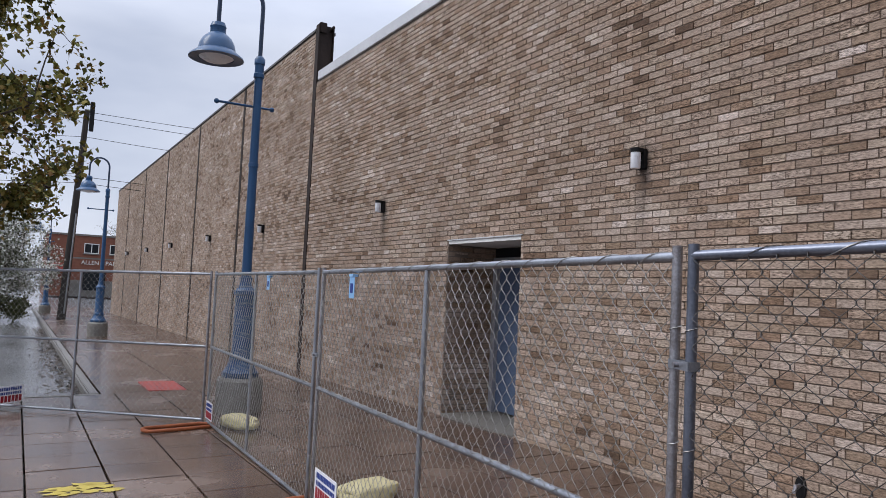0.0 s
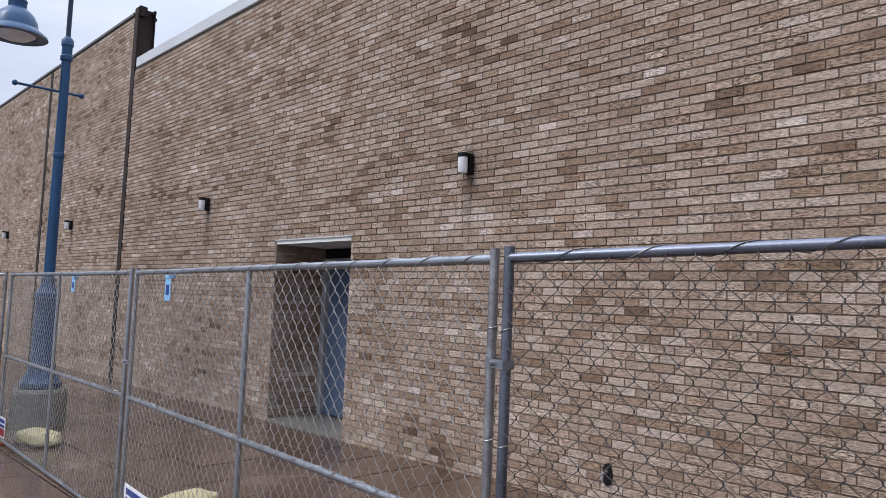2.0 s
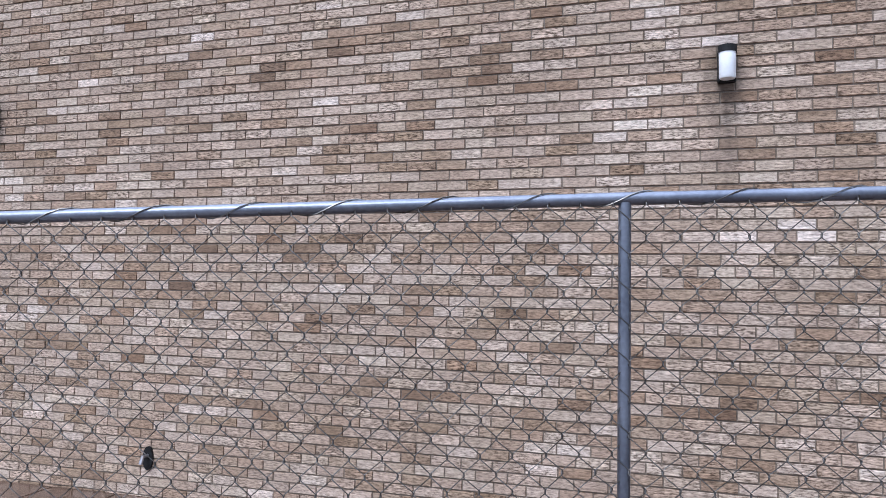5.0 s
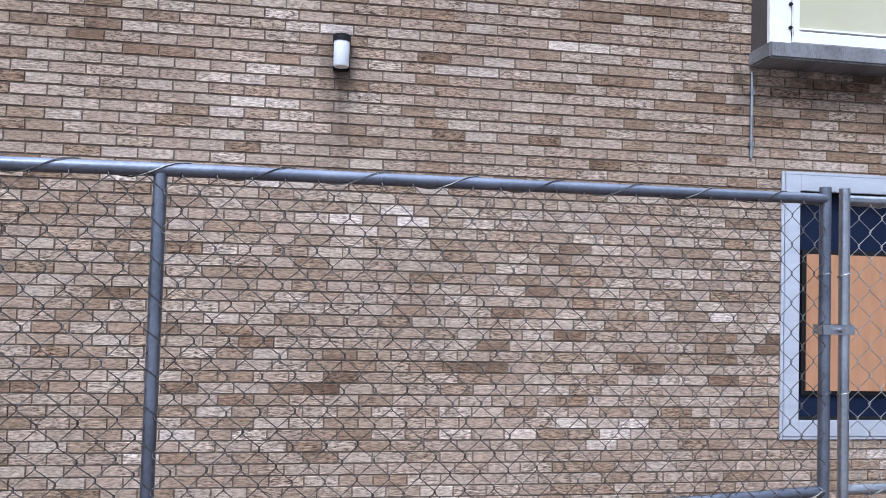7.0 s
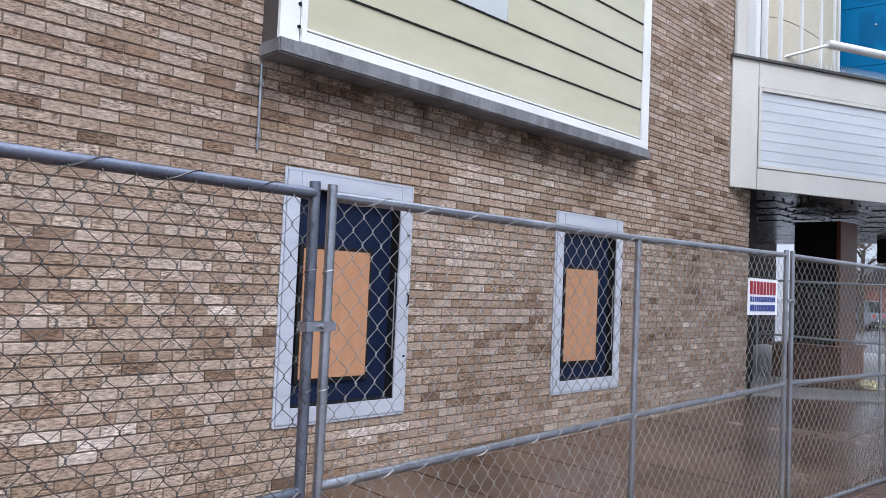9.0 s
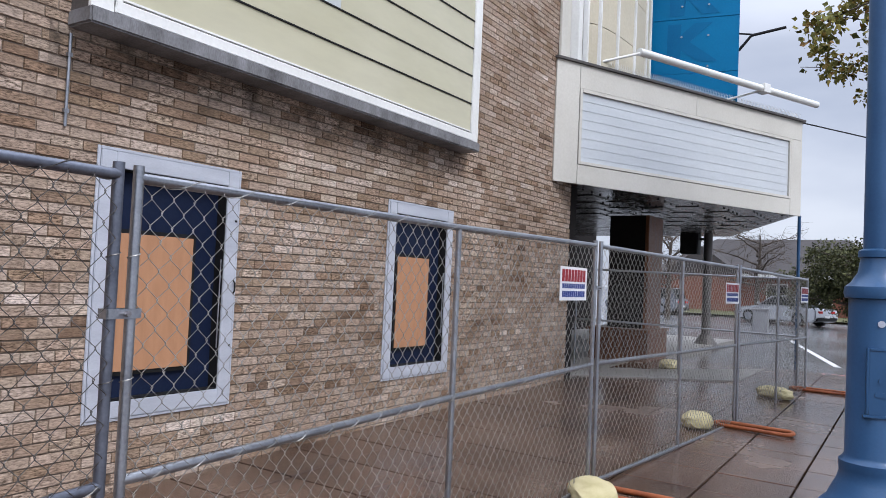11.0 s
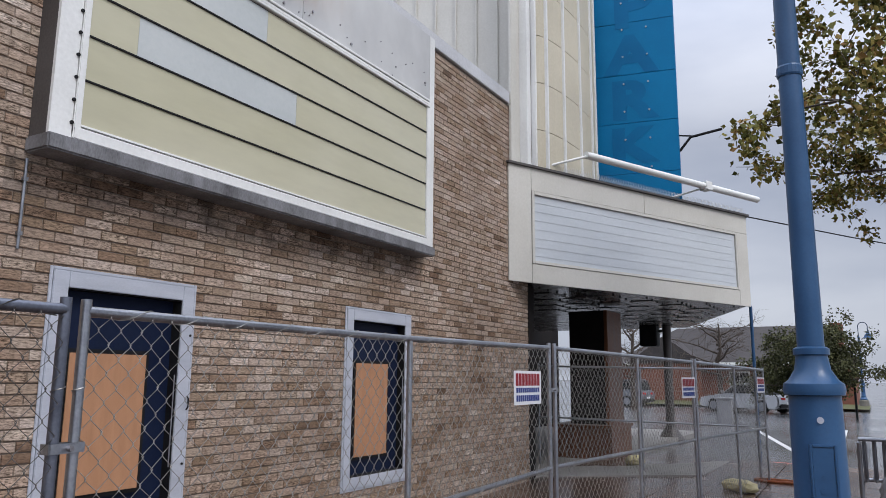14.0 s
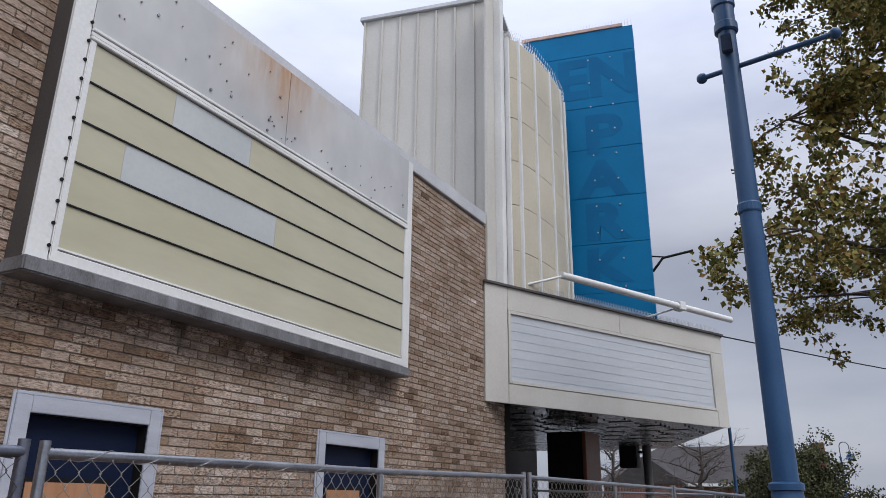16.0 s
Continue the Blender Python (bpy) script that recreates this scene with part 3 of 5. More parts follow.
tagged(part("coping_high", boxed(X_FAR - 0.02, X_STEP - 0.12, -0.02, 0.42, TOP_HIGH - 0.01, TOP_HIGH + 0.05, bevel=0.006), DARK_METAL), "thin dark edge on the tall parapet", "coping", kind="structure")

# ---- things on the wall ----
def wall_lamp(x, z):
    lamp = thing("wall_lamp", "black wall lamp with white glass cylinder on brick", "wall lamp", "lamps along the brick wall", m=pose(x, 0, z))
    part("back_plate", boxed(-0.05, 0.05, -0.06, -0.004, -0.10, 0.088, bevel=0.006), BLACK, lamp)
    bm = bmesh.new()
    prism(bm, [(-0.05, -0.06), *[(0.052 * math.cos(a), -0.105 + 0.052 * math.sin(a)) for a in np.linspace(math.pi, 2 * math.pi, 13)], (0.05, -0.06)], 0.052, 0.09)
    part("cap", bm, BLACK, lamp)
    part("glass", lathe(bmesh.new(), ((0.040, -0.098), (0.046, -0.09), (0.047, 0.051)), 20, (0, -0.105, 0)), DIFFUSER, lamp, smooth=True)
    return lamp


first = wall_lamp(LAMPS[0], 2.92)
for xl in LAMPS[1:]:
    copy_thing(first, pose(xl, 0, 2.92))

bib = thing("hose_bib", "black recessed hose tap in a weathered wall", "hose tap", m=pose(-2.865, 0, 0.34))
bm = bmesh.new()
prism(bm, [(0.042 * math.cos(a), 0.085 * math.sin(a)) for a in np.linspace(0, 2 * math.pi, 17)[:-1]], 0, 0.02)
bmesh.ops.transform(bm, matrix=Matrix.Rotation(radians(90), 4, "X"), verts=bm.verts)
part("plate", bm, BLACK, bib)
part("spout", tube(bmesh.new(), ((0, -0.02, 0.02), (0, -0.07, 0.02), (0, -0.09, -0.03)), 0.014), GALV_OLD, bib)

conduit = thing("conduit", "thin galvanised conduit stub on the brick wall", "conduit")
part("pipe", bar((3.72, -0.018, 2.425), (3.72, -0.018, 2.99), 0.010), GALV, conduit)
for zc in (2.52, 2.86):
    part("strap", boxed(3.705, 3.735, -0.030, -0.004, zc - 0.012, zc + 0.012), GALV, conduit)


def poster_case(x0, x1, z0, z1, board):
    case = thing("poster_case", "aluminium-framed display case with navy back and tan board", "display case", "poster cases on the brick wall")
    w = CASE_W
    for n, a in (("frame_side", (x0, x0 + w, z0, z1)), ("frame_side", (x1 - w, x1, z0, z1)), ("frame_rail", (x0 + w, x1 - w, z0, z0 + w)), ("frame_rail", (x0 + w, x1 - w, z1 - w, z1))):
        part(n, boxed(a[0], a[1], -0.024, -0.005, a[2], a[3], bevel=0.004), ALU, case)
    bm = bmesh.new()
    v = 0.022
    for a in ((x0 - v, x0 - 0.002, z0 - v, z1 + v), (x1 + 0.002, x1 + v, z0 - v, z1 + v), (x0, x1, z0 - v, z0 - 0.002), (x0, x1, z1 + 0.002, z1 + v)):
        box(bm, a[0], a[1], -0.016, -0.004, a[2], a[3], bevel=0.003)
    part("outer_trim", bm, ALU, case)
    xa, xb, za, zb = x0 + w, x1 - w, z0 + w, z1 - w
    for n, a in (("reveal", (xa + 0.001, xa + 0.008, za + 0.001, zb - 0.001)), ("reveal", (xb - 0.008, xb - 0.001, za + 0.001, zb - 0.001)),
                 ("reveal", (xa + 0.009, xb - 0.009, za + 0.001, za + 0.008)), ("reveal", (xa + 0.009, xb - 0.009, zb - 0.008, zb - 0.001))):
        part(n, boxed(a[0], a[1], -0.012, CASE_D, a[2], a[3]), BLACK, case)
    part("back_panel", boxed(xa + 0.002, xb - 0.002, CASE_D + 0.001, CASE_D + 0.012, za + 0.002, zb - 0.002), NAVY, case)
    part("backing", boxed(board[0] - 0.028, board[1] + 0.028, CASE_D - 0.022, CASE_D - 0.001, board[2] - 0.028, board[3] + 0.028), BLACK, case, "black backing sheet")
    part("board", boxed(*board[:2], CASE_D - 0.030, CASE_D - 0.023, *board[2:], bevel=0.001), PLY, case, "tan hardboard sheet")
    part("stay", bar((xb - 0.016, -0.004, za + 0.3), (xb - 0.016, -0.004, za + 0.95), 0.005, 8), GALV, case)
    for zz in (z0 + 0.42, z1 - 0.36):
        part("lock_screw", bar((x1 - 0.02, -0.03, zz), (x1 - 0.02, -0.0235, zz), 0.009, 10), BLACK, case)
    part("handle", tube(bmesh.new(), ((x1 - 0.012, -0.024, (z0 + z1) / 2 + 0.05), (x1 - 0.012, -0.042, (z0 + z1) / 2 + 0.03), (x1 - 0.012, -0.042, (z0 + z1) / 2 - 0.03), (x1 - 0.012, -0.024, (z0 + z1) / 2 - 0.05)), 0.006, 6), BLACK, case)
    return case


for c in CASES:
    poster_case(*c)

# ---- changeable letter sign box ----
SX0, SX1, SY, SZ0, SZ1 = 3.72, 8.235, -0.22, 3.11, 5.64
HEAD_Z = 4.75
board_sign = thing("sign_box", "wall sign box with six yellowed letter panels and rust-stained header", "sign box")
bm = bmesh.new()
prism(bm, [(SX0, -0.003), (SX0, SY + 0.03), (SX1, SY + 0.03), (SX1, -0.003)], SZ0 + 0.02, SZ1 - 0.01)
part("body", bm, DARK_METAL, board_sign)
part("sill", boxed(SX0 - 0.02, SX1 + 0.015, SY - 0.03, -0.004, SZ0 - 0.085, SZ0 + 0.018, bevel=0.012), SILL, board_sign, "weathered grey metal sill")
part("side_border", boxed(SX0 - 0.005, SX0 + 0.14, SY, SY + 0.028, SZ0 + 0.02, SZ1), WHITE_METAL, board_sign)
part("side_border", boxed(SX1 - 0.10, SX1 + 0.005, SY, SY + 0.028, SZ0 + 0.02, SZ1), WHITE_METAL, board_sign)


def header_surface():
    """Chalky grey sheet with rust bleeding from one seam."""
    m, ns, ls, p = nodes_of("rust_stained_header")
    base = ramp(ns, ls, noise_at(ns, ls, place(ns, ls, (1, 1, 0.7)), 1.3, 5.0), ((0.3, (0.40, 0.40, 0.40)), (0.7, (0.56, 0.56, 0.55))))
    g = ns.new("ShaderNodeNewGeometry")
    s = ns.new("ShaderNodeSeparateXYZ")
    ls.new(g.outputs["Position"], s.inputs["Vector"])
    d = math_node(ns, ls, "ABSOLUTE", math_node(ns, ls, "SUBTRACT", s.outputs["X"], 5.8))
    near = math_node(ns, ls, "SUBTRACT", 1.0, math_node(ns, ls, "MULTIPLY", d, 1.1), True)
    high = ns.new("ShaderNodeMapRange")
    high.inputs["From Min"].default_value, high.inputs["From Max"].default_value = 4.95, 5.62
    ls.new(s.outputs["Z"], high.inputs["Value"])
    blot = math_node(ns, ls, "SUBTRACT", noise_at(ns, ls, place(ns, ls, (5, 1, 1.1)), 1.0, 6.0, 0.65), 0.30, True)
    rust = math_node(ns, ls, "MULTIPLY", math_node(ns, ls, "MULTIPLY", near, high.outputs["Result"]), math_node(ns, ls, "MULTIPLY", blot, 4.0), True)
    ls.new(mixed(ns, ls, "MIX", math_node(ns, ls, "MULTIPLY", rust, 0.8), base, (0.42, 0.20, 0.05)), p.inputs["Base Color"])
    p.inputs["Roughness"].default_value = 0.6
    return m


def panel_surface():
    """Sun-yellowed acrylic with paler patches where letters hung."""
    m, ns, ls, p = nodes_of("yellowed_acrylic")
    n = noise_at(ns, ls, place(ns, ls, (0.45, 1, 0.9)), 1.0, 2.0)
    base = ramp(ns, ls, n, ((0.3, (0.466, 0.443, 0.31)), (0.7, (0.527, 0.502, 0.377))))
    base = mixed(ns, ls, "MULTIPLY", 0.4, base, ramp(ns, ls, noise_at(ns, ls, place(ns, ls, (1, 1, 4)), 3.0, 5.0), ((0.3, (0.86, 0.85, 0.86)), (0.7, (1.05, 1.05, 1.05)))))
    ls.new(base, p.inputs["Base Color"])
    p.inputs["Roughness"].default_value = 0.3
    return m


HEADER, ACRYLIC = header_surface(), panel_surface()
PALE_ACRYLIC = surface("pale_acrylic", (0.44, 0.47, 0.47), (0.53, 0.55, 0.54), 0.35, coarse=1.2, fine=30, bump=0.0)
for a, b in ((SX0 + 0.145, 5.92), (5.926, SX1 - 0.105)):
    part("header_panel", boxed(a, b, SY, SY + 0.028, HEAD_Z + 0.105, SZ1 - 0.002), HEADER, board_sign, "grey header sheet with rust streaks")
bm = bmesh.new()
random.seed(4)
for _ in range(46):
    bx, bz = random.uniform(SX0 + 0.3, SX1 - 0.2), random.uniform(HEAD_Z + 0.12, SZ1 - 0.1)
    if bx > 6.3:
        bz = random.uniform(HEAD_Z + 0.1, HEAD_Z + 0.42)
    tube(bm, ((bx, SY + 0.002, bz), (bx, SY - 0.012, bz)), random.choice((0.005, 0.006, 0.008, 0.013)), 8)
part("bolts", bm, GALV_OLD, board_sign, kind="stuff")
bm = bmesh.new()
ix0, ix1 = SX0 + 0.145, SX1 - 0.105
box(bm, ix0, ix1, SY - 0.02, SY + 0.02, HEAD_Z, HEAD_Z + 0.03, bevel=0.005)
box(bm, ix0, ix1, SY - 0.008, SY + 0.02, HEAD_Z + 0.034, HEAD_Z + 0.068, bevel=0.005)
box(bm, ix0, ix1, SY - 0.016, SY + 0.02, HEAD_Z + 0.072, HEAD_Z + 0.10, bevel=0.005)
box(bm, ix0, ix0 + 0.05, SY - 0.012, SY + 0.02, SZ0 + 0.06, HEAD_Z - 0.002, bevel=0.006)
box(bm, ix1 - 0.05, ix1, SY - 0.012, SY + 0.02, SZ0 + 0.06, HEAD_Z - 0.002, bevel=0.006)
box(bm, ix0, ix1, SY - 0.014, SY + 0.02, SZ0 + 0.02, SZ0 + 0.10, bevel=0.006)
part("inner_frame", bm, WHITE_METAL, board_sign)
rows, zlo, zhi = 5, SZ0 + 0.12, HEAD_Z - 0.004
step = (zhi - zlo) / rows
for k in range(rows):
    z0 = zlo + k * step
    cuts = [ix0 + 0.052, ix1 - 0.052]
    pale = {2: (4.28, 5.9), 4: (4.65, 5.5)}.get(k)
    if pale:
        cuts[1:1] = pale
    for n, (xa, xb) in enumerate(zip(cuts, cuts[1:])):
        part("letter_panel", boxed(xa + 0.001, xb - 0.001, SY + 0.006, SY + 0.018, z0 + 0.007, z0 + step - 0.007), PALE_ACRYLIC if n == 1 else ACRYLIC, board_sign,
             "paler replaced letter panel" if n == 1 else "")
    part("letter_rail", boxed(ix0 + 0.052, ix1 - 0.052, SY - 0.004, SY + 0.022, z0 - 0.006, z0 + 0.006), BLACK if k else WHITE_METAL, board_sign)
bm = bmesh.new()
for k in range(12):
    zz = SZ0 + 0.12 + k * 0.15
    tube(bm, ((ix0 - 0.012, SY + 0.001, zz), (ix0 - 0.012, SY - 0.012, zz)), 0.012, 8)
part("screws", bm, BLACK, board_sign, kind="stuff")

# ---- marquee ----
MP, MQ = Vector((10.69, -0.025)), Vector((16.13, -2.505))
MU = (MQ - MP).normalized()
MN = Vector((MU.y, -MU.x))
M_LO, M_HI = 3.06, 4.80
marquee = thing("marquee", "cream theatre marquee with blank letter board over entrance", "marquee")
edge = [(10.83, -0.006), (16.13, -2.42), (21.8, -0.1), (21.8, 3.0), (11.42, 3.0), (11.42, -0.006)]
part("box", prism(bmesh.new(), edge, M_LO + 0.06, M_HI - 0.02), CREAM, marquee)


def on_face(bm_in):
    """From (along, out, up) on the marquee's face into the place."""
    m = Matrix(((MU.x, MN.x, 0, MP.x), (MU.y, MN.y, 0, MP.y), (0, 0, 1, 0), (0, 0, 0, 1))) @ Matrix.Translation((0, -0.03, 0))
    bmesh.ops.transform(bm_in, matrix=m, verts=bm_in.verts)
    return bm_in


FACE = (MQ - MP).length
for n, a in (("face_panel", (0.0, 0.44, M_LO, M_HI)), ("face_panel", (0.446, 3.0, 4.45, M_HI)), ("face_panel", (3.006, FACE, 4.45, M_HI)),
             ("face_panel", (0.446, 5.64, M_LO, 3.345)), ("face_panel", (5.646, FACE, M_LO, 4.446))):
    part(n, on_face(boxed(a[0], a[1], 0.0, 0.03, a[2], a[3], bevel=0.004)), CREAM, marquee)
part("letter_board", on_face(boxed(0.50, 5.58, 0.002, 0.012, 3.40, 4.39)), BOARD, marquee, "blank white letter board")
bm = bmesh.new()
for a in ((0.45, 0.50, 3.35, 4.445), (5.585, 5.635, 3.35, 4.445), (0.502, 5.583, 3.35, 3.395), (0.502, 5.583, 4.395, 4.445)):
    box(bm, a[0], a[1], 0.002, 0.04, a[2], a[3], bevel=0.004)
part("board_frame", on_face(bm), CREAM, marquee)
for k in range(7):
    zz = 3.47 + k * 0.135
    part("letter_rail", on_face(boxed(0.502, 5.582, 0.0122, 0.016, zz - 0.005, zz + 0.005)), BOARD, marquee)
part("top_edge", prism(bmesh.new(), [(10.66, -0.05), (16.13, -2.565), (21.85, -0.1), (21.85, 3.0), (11.4, 3.0), (11.4, -0.004), (10.66, -0.004)], M_HI + 0.002, M_HI + 0.035), DARK_METAL, marquee, "dark weathered top flashing")
soffit = part("soffit", prism(bmesh.new(), [(10.78, -0.012), (16.13, -2.445), (21.7, -0.15), (21.7, 4.4), (11.44, 4.4), (11.44, -0.012)], M_LO + 0.02, M_LO + 0.056), SOFFIT, marquee, "tarnished reflective metal soffit")
bm = bmesh.new()
for i in range(9):
    for j in range(5):
        a = Vector((11.5 + i * 0.95, -0.25 + j * 0.62 - 0.47 * i * 0.62))
        if a.x < 20 and a.y > -2.1 + abs(a.x - 16.2) * 0.46 and (a.x > 11.6 or a.y < -0.1):
            box(bm, a.x, a.x + 0.78, a.y, a.y + 0.42, M_LO + 0.004, M_LO + 0.018, bevel=0.003)
part("tray_work", bm, SOFFIT, marquee, kind="stuff")
bm = bmesh.new()
for i in range(26):
    for j in range(10):
        a = (11.4 + i * 0.36, -2.2 + j * 0.36)
        if a[0] < 20.5 and a[1] > -2.3 + abs(a[0] - 16.2) * 0.46 and (a[0] > 11.6 or a[1] < -0.1):
            tube(bm, ((a[0], a[1], M_LO + 0.02), (a[0], a[1], M_LO - 0.004)), 0.018, 6)
part("bulb_sockets", bm, BLACK, marquee, kind="stuff")
bm = bmesh.new()
for k in range(144):
    u = 0.05 + k * 0.042
    for s in (-0.03, 0.03):
        tube(bm, ((u, -0.10, M_HI + 0.03), (u + s * 0.5, -0.10 + s, M_HI + 0.19)), 0.005, 3, 0.003)
part("bird_spikes", on_face(bm), WHITE_METAL, marquee, kind="stuff")

beam = thing("sign_beam", "white steel tube with struts above the marquee", "steel beam")
part("tube", on_face(bar((1.53, 0.12, 5.18), (6.2, 0.16, 5.14), 0.06)), WHITE_METAL, beam, smooth=True)
for u0, u1 in ((1.55, 0.6), (4.65, 3.75)):
    part("strut", on_face(bar((u0, 0.12, 5.16), (u1, -0.12, M_HI + 0.03), 0.02)), WHITE_METAL, beam)
part("clamp", on_face(boxed(4.52, 4.70, 0.05, 0.22, 5.08, 5.24, bevel=0.01)), WHITE_METAL, beam)

# ---- tower over the entrance ----
TTOP = 10.15
tower = thing("sign_tower", "cream ribbed metal tower with curved beige panels", "tower")
TA, TB = Vector((11.2, 0.0)), Vector((10.69, 2.41))
TD = (TB - TA).normalized()
TN = Vector((-TD.y, TD.x))


def on_tower(bm_in):
    """From (along the ribbed side, out, up) into the place."""
    m = Matrix(((TD.x, TN.x, 0, TA.x), (TD.y, TN.y, 0, TA.y), (0, 0, 1, 0), (0, 0, 0, 1)))
    bmesh.ops.transform(bm_in, matrix=m, verts=bm_in.verts)
    return bm_in


TL = (TB - TA).length
part("core", on_tower(boxed(0.02, TL, -5.2, 0, 4.84, TTOP)), CREAM, tower)
for k in range(8):
    u = 0.02 + k * (TL - 0.04) / 7
    part("rib", on_tower(boxed(u - 0.018, u + 0.018, 0.001, 0.035, 5.3, TTOP - 0.02, bevel=0.006)), CREAM, tower)
part("cap", on_tower(boxed(-0.06, TL + 0.07, -5.25, 0.06, TTOP + 0.002, TTOP + 0.09, bevel=0.01)), COPING, tower)
part("corner_post", boxed(11.06, 11.21, -0.17, -0.012, 4.842, TTOP - 0.02, bevel=0.006), WHITE_METAL, tower)
part("corner_trim", boxed(10.74, 11.055, -0.05, -0.012, 4.842, TTOP - 0.02, bevel=0.006), CREAM, tower)
CURVE_TOP = 9.31
arc = [(12.62 - 1.36 * math.cos(a), -0.21 - 0.25 * math.sin(a)) for a in np.linspace(0.0, math.pi, 13)]
zs = [4.85, 5.45, 6.22, 7.0, 7.78, 8.55, CURVE_TOP]
for i in range(0, 12, 2):
    for za, zb in zip(zs, zs[1:]):
        seg = arc[i:i + 3]
        back = [(x, y + 0.10) for x, y in reversed(seg)]
        part("curved_panel", prism(bmesh.new(), seg + back, za + 0.006, zb - 0.006), BEIGE, tower)
for i in range(0, 13, 2):
    x, y = arc[i]
    part("mullion", boxed(x - 0.03, x + 0.03, y - 0.03, y + 0.05, 4.842, CURVE_TOP + 0.02, bevel=0.006), WHITE_METAL, tower)
part("curve_core", prism(bmesh.new(), [(x, y + 0.11) for x, y in arc] + [(13.98, 0.14), (11.26, 0.0)], 4.842, CURVE_TOP - 0.01), DARK_METAL, tower)
bm = bmesh.new()
for k in range(90):
    a = math.pi * k / 89
    x, y = 12.62 - 1.36 * math.cos(a), -0.19 - 0.25 * math.sin(a)
    tube(bm, ((x, y, CURVE_TOP), (x, y + 0.04 * (-1) ** k, CURVE_TOP + 0.18)), 0.006, 3, 0.003)
part("bird_spikes", bm, WHITE_METAL, tower, kind="stuff")

F_LO, F_HI = 4.84, 11.2
FA, FB = Vector((14.512, -1.67)), Vector((14.085, 0.61))
FD = (FB - FA).normalized()
FNV = Vector((-FD.y, FD.x))
FL = (FB - FA).length


def on_fin(bm_in):
    m = Matrix(((FD.x, FNV.x, 0, FA.x), (FD.y, FNV.y, 0, FA.y), (0, 0, 1, 0), (0, 0, 0, 1)))
    bmesh.ops.transform(bm_in, matrix=m, verts=bm_in.verts)
    return bm_in


fin = thing("sign_fin", "blue vertical sign fin with ghost marks of removed letters", "vertical sign")
part("core", on_fin(boxed(0, FL, -0.45, -0.013, F_LO, F_HI - 0.02)), FIN_BLUE, fin)
fz = [F_LO, 5.44, 6.42, 7.38, 8.44, 9.39, 10.63, F_HI]
for za, zb in zip(fz, fz[1:]):
    part("face_sheet", on_fin(boxed(0, FL, -0.012, 0, za + 0.004, zb - 0.004, bevel=0.003)), FIN_BLUE, fin)
part("top_lip", on_fin(boxed(0.2, FL + 0.03, -0.47, 0.02, F_HI + 0.002, F_HI + 0.07)), PINK_LIP, fin)
yaw = math.degrees(math.atan2(-FD.y, -FD.x))
for words, zc, w, u, wide in (("LEN", 10.03, 1.25, 1.12, 1.05), ("P", 8.72, 1.15, 0.75, 1.25), ("A", 7.75, 1.0, 0.81, 1.25), ("R", 6.84, 1.0, 0.82, 1.25), ("K", 5.95, 0.88, 0.85, 1.25)):
    me = text_mesh(words, w, 0.001, 0.05)
    me.transform(Matrix.Diagonal((wide, 1, 1, 1)))
    me.materials.append(FIN_GHOST)
    ob = new("letter_mark", me)
    ob.parent = fin
    p = FA + FD * u + FNV * 0.003
    ob.matrix_basis = pose(p.x, p.y, zc, 90, 0, yaw)
bm = bmesh.new()
for k in range(11):
    for u in (0.5, 0.95):
        z = 5.0 + k * 0.55
        tube(bm, ((u, 0.0, z), (u, 0.02, z)), 0.018, 6)
part("bolts", on_fin(bm), GALV, fin, kind="stuff")
bm = bmesh.new()
for k in range(70):
    u = 0.02 + k * 0.033
    tube(bm, ((u, -0.1, F_HI + 0.05), (u, -0.1 + 0.05 * (-1) ** k, F_HI + 0.2)), 0.006, 3, 0.003)
part("bird_spikes", on_fin(bm), WHITE_METAL, fin, kind="stuff")
bracket = thing("flag_bracket", "thin dark bent arm on the sign fin", "bracket")
part("arm", on_fin(tube(bmesh.new(), ((0.0, -0.2, 5.85), (-0.2, -0.2, 6.1), (-0.75, -0.2, 6.2)), 0.025)), BLACK, bracket)
part("brace", on_fin(bar((0.0, -0.2, 6.15), (-0.28, -0.2, 6.11), 0.015)), BLACK, bracket)

# ---- entrance under the marquee ----
bm = bmesh.new()
ap = [(11.43, 0.02), (11.75, -0.02), (13.3, -2.05), (15.75, -2.05), (15.75, -0.02), (23.5, 0.0), (23.5, 4.44), (11.43, 4.44)]
prism(bm, ap, gz(13, -1) - 0.3, gz(13, -1) + 0.016)
tagged(part("entrance_apron", bm, APRON), "pale worn concrete apron before the entrance", "pavement", kind="structure")
# wall and jamb carry the gloom under the marquee as base colour
tagged(part("wall_entrance", boxed(11.36, 24.0, 4.45, 4.7, -0.6, 5.2), ENTRANCE_SHADE), "entrance wall set back under the marquee, shade put into its colour", "wall", kind="structure")
tagged(part("entrance_jamb", boxed(11.412, 11.62, 0.0, 0.45, -0.5, 3.07), ENTRANCE_SHADE), "jamb at the end of the brick wall, coloured near-black as shade", "jamb", kind="structure")
booth = thing("ticket_booth", "dark stained wooden ticket booth with post", "ticket booth")
part("counter", boxed(14.45, 15.7, -0.24, 0.84, gz(13, 0) - 0.05, 0.80, bevel=0.01), WOOD, booth)
part("counter_top", boxed(14.4, 15.75, -0.29, 0.89, 0.802, 0.86, bevel=0.008), WOOD, booth)
# the post's near-black colour stands in for the unlit booth opening
part("post", boxed(14.72, 15.5, -0.10, 0.60, 0.862, 2.965, bevel=0.01), ENTRANCE_SHADE, booth, "upper post coloured near-black as a shaded opening")
part("edge_board", boxed(14.66, 15.54, -0.17, -0.102, 0.862, 2.965, bevel=0.008), WOOD, booth)
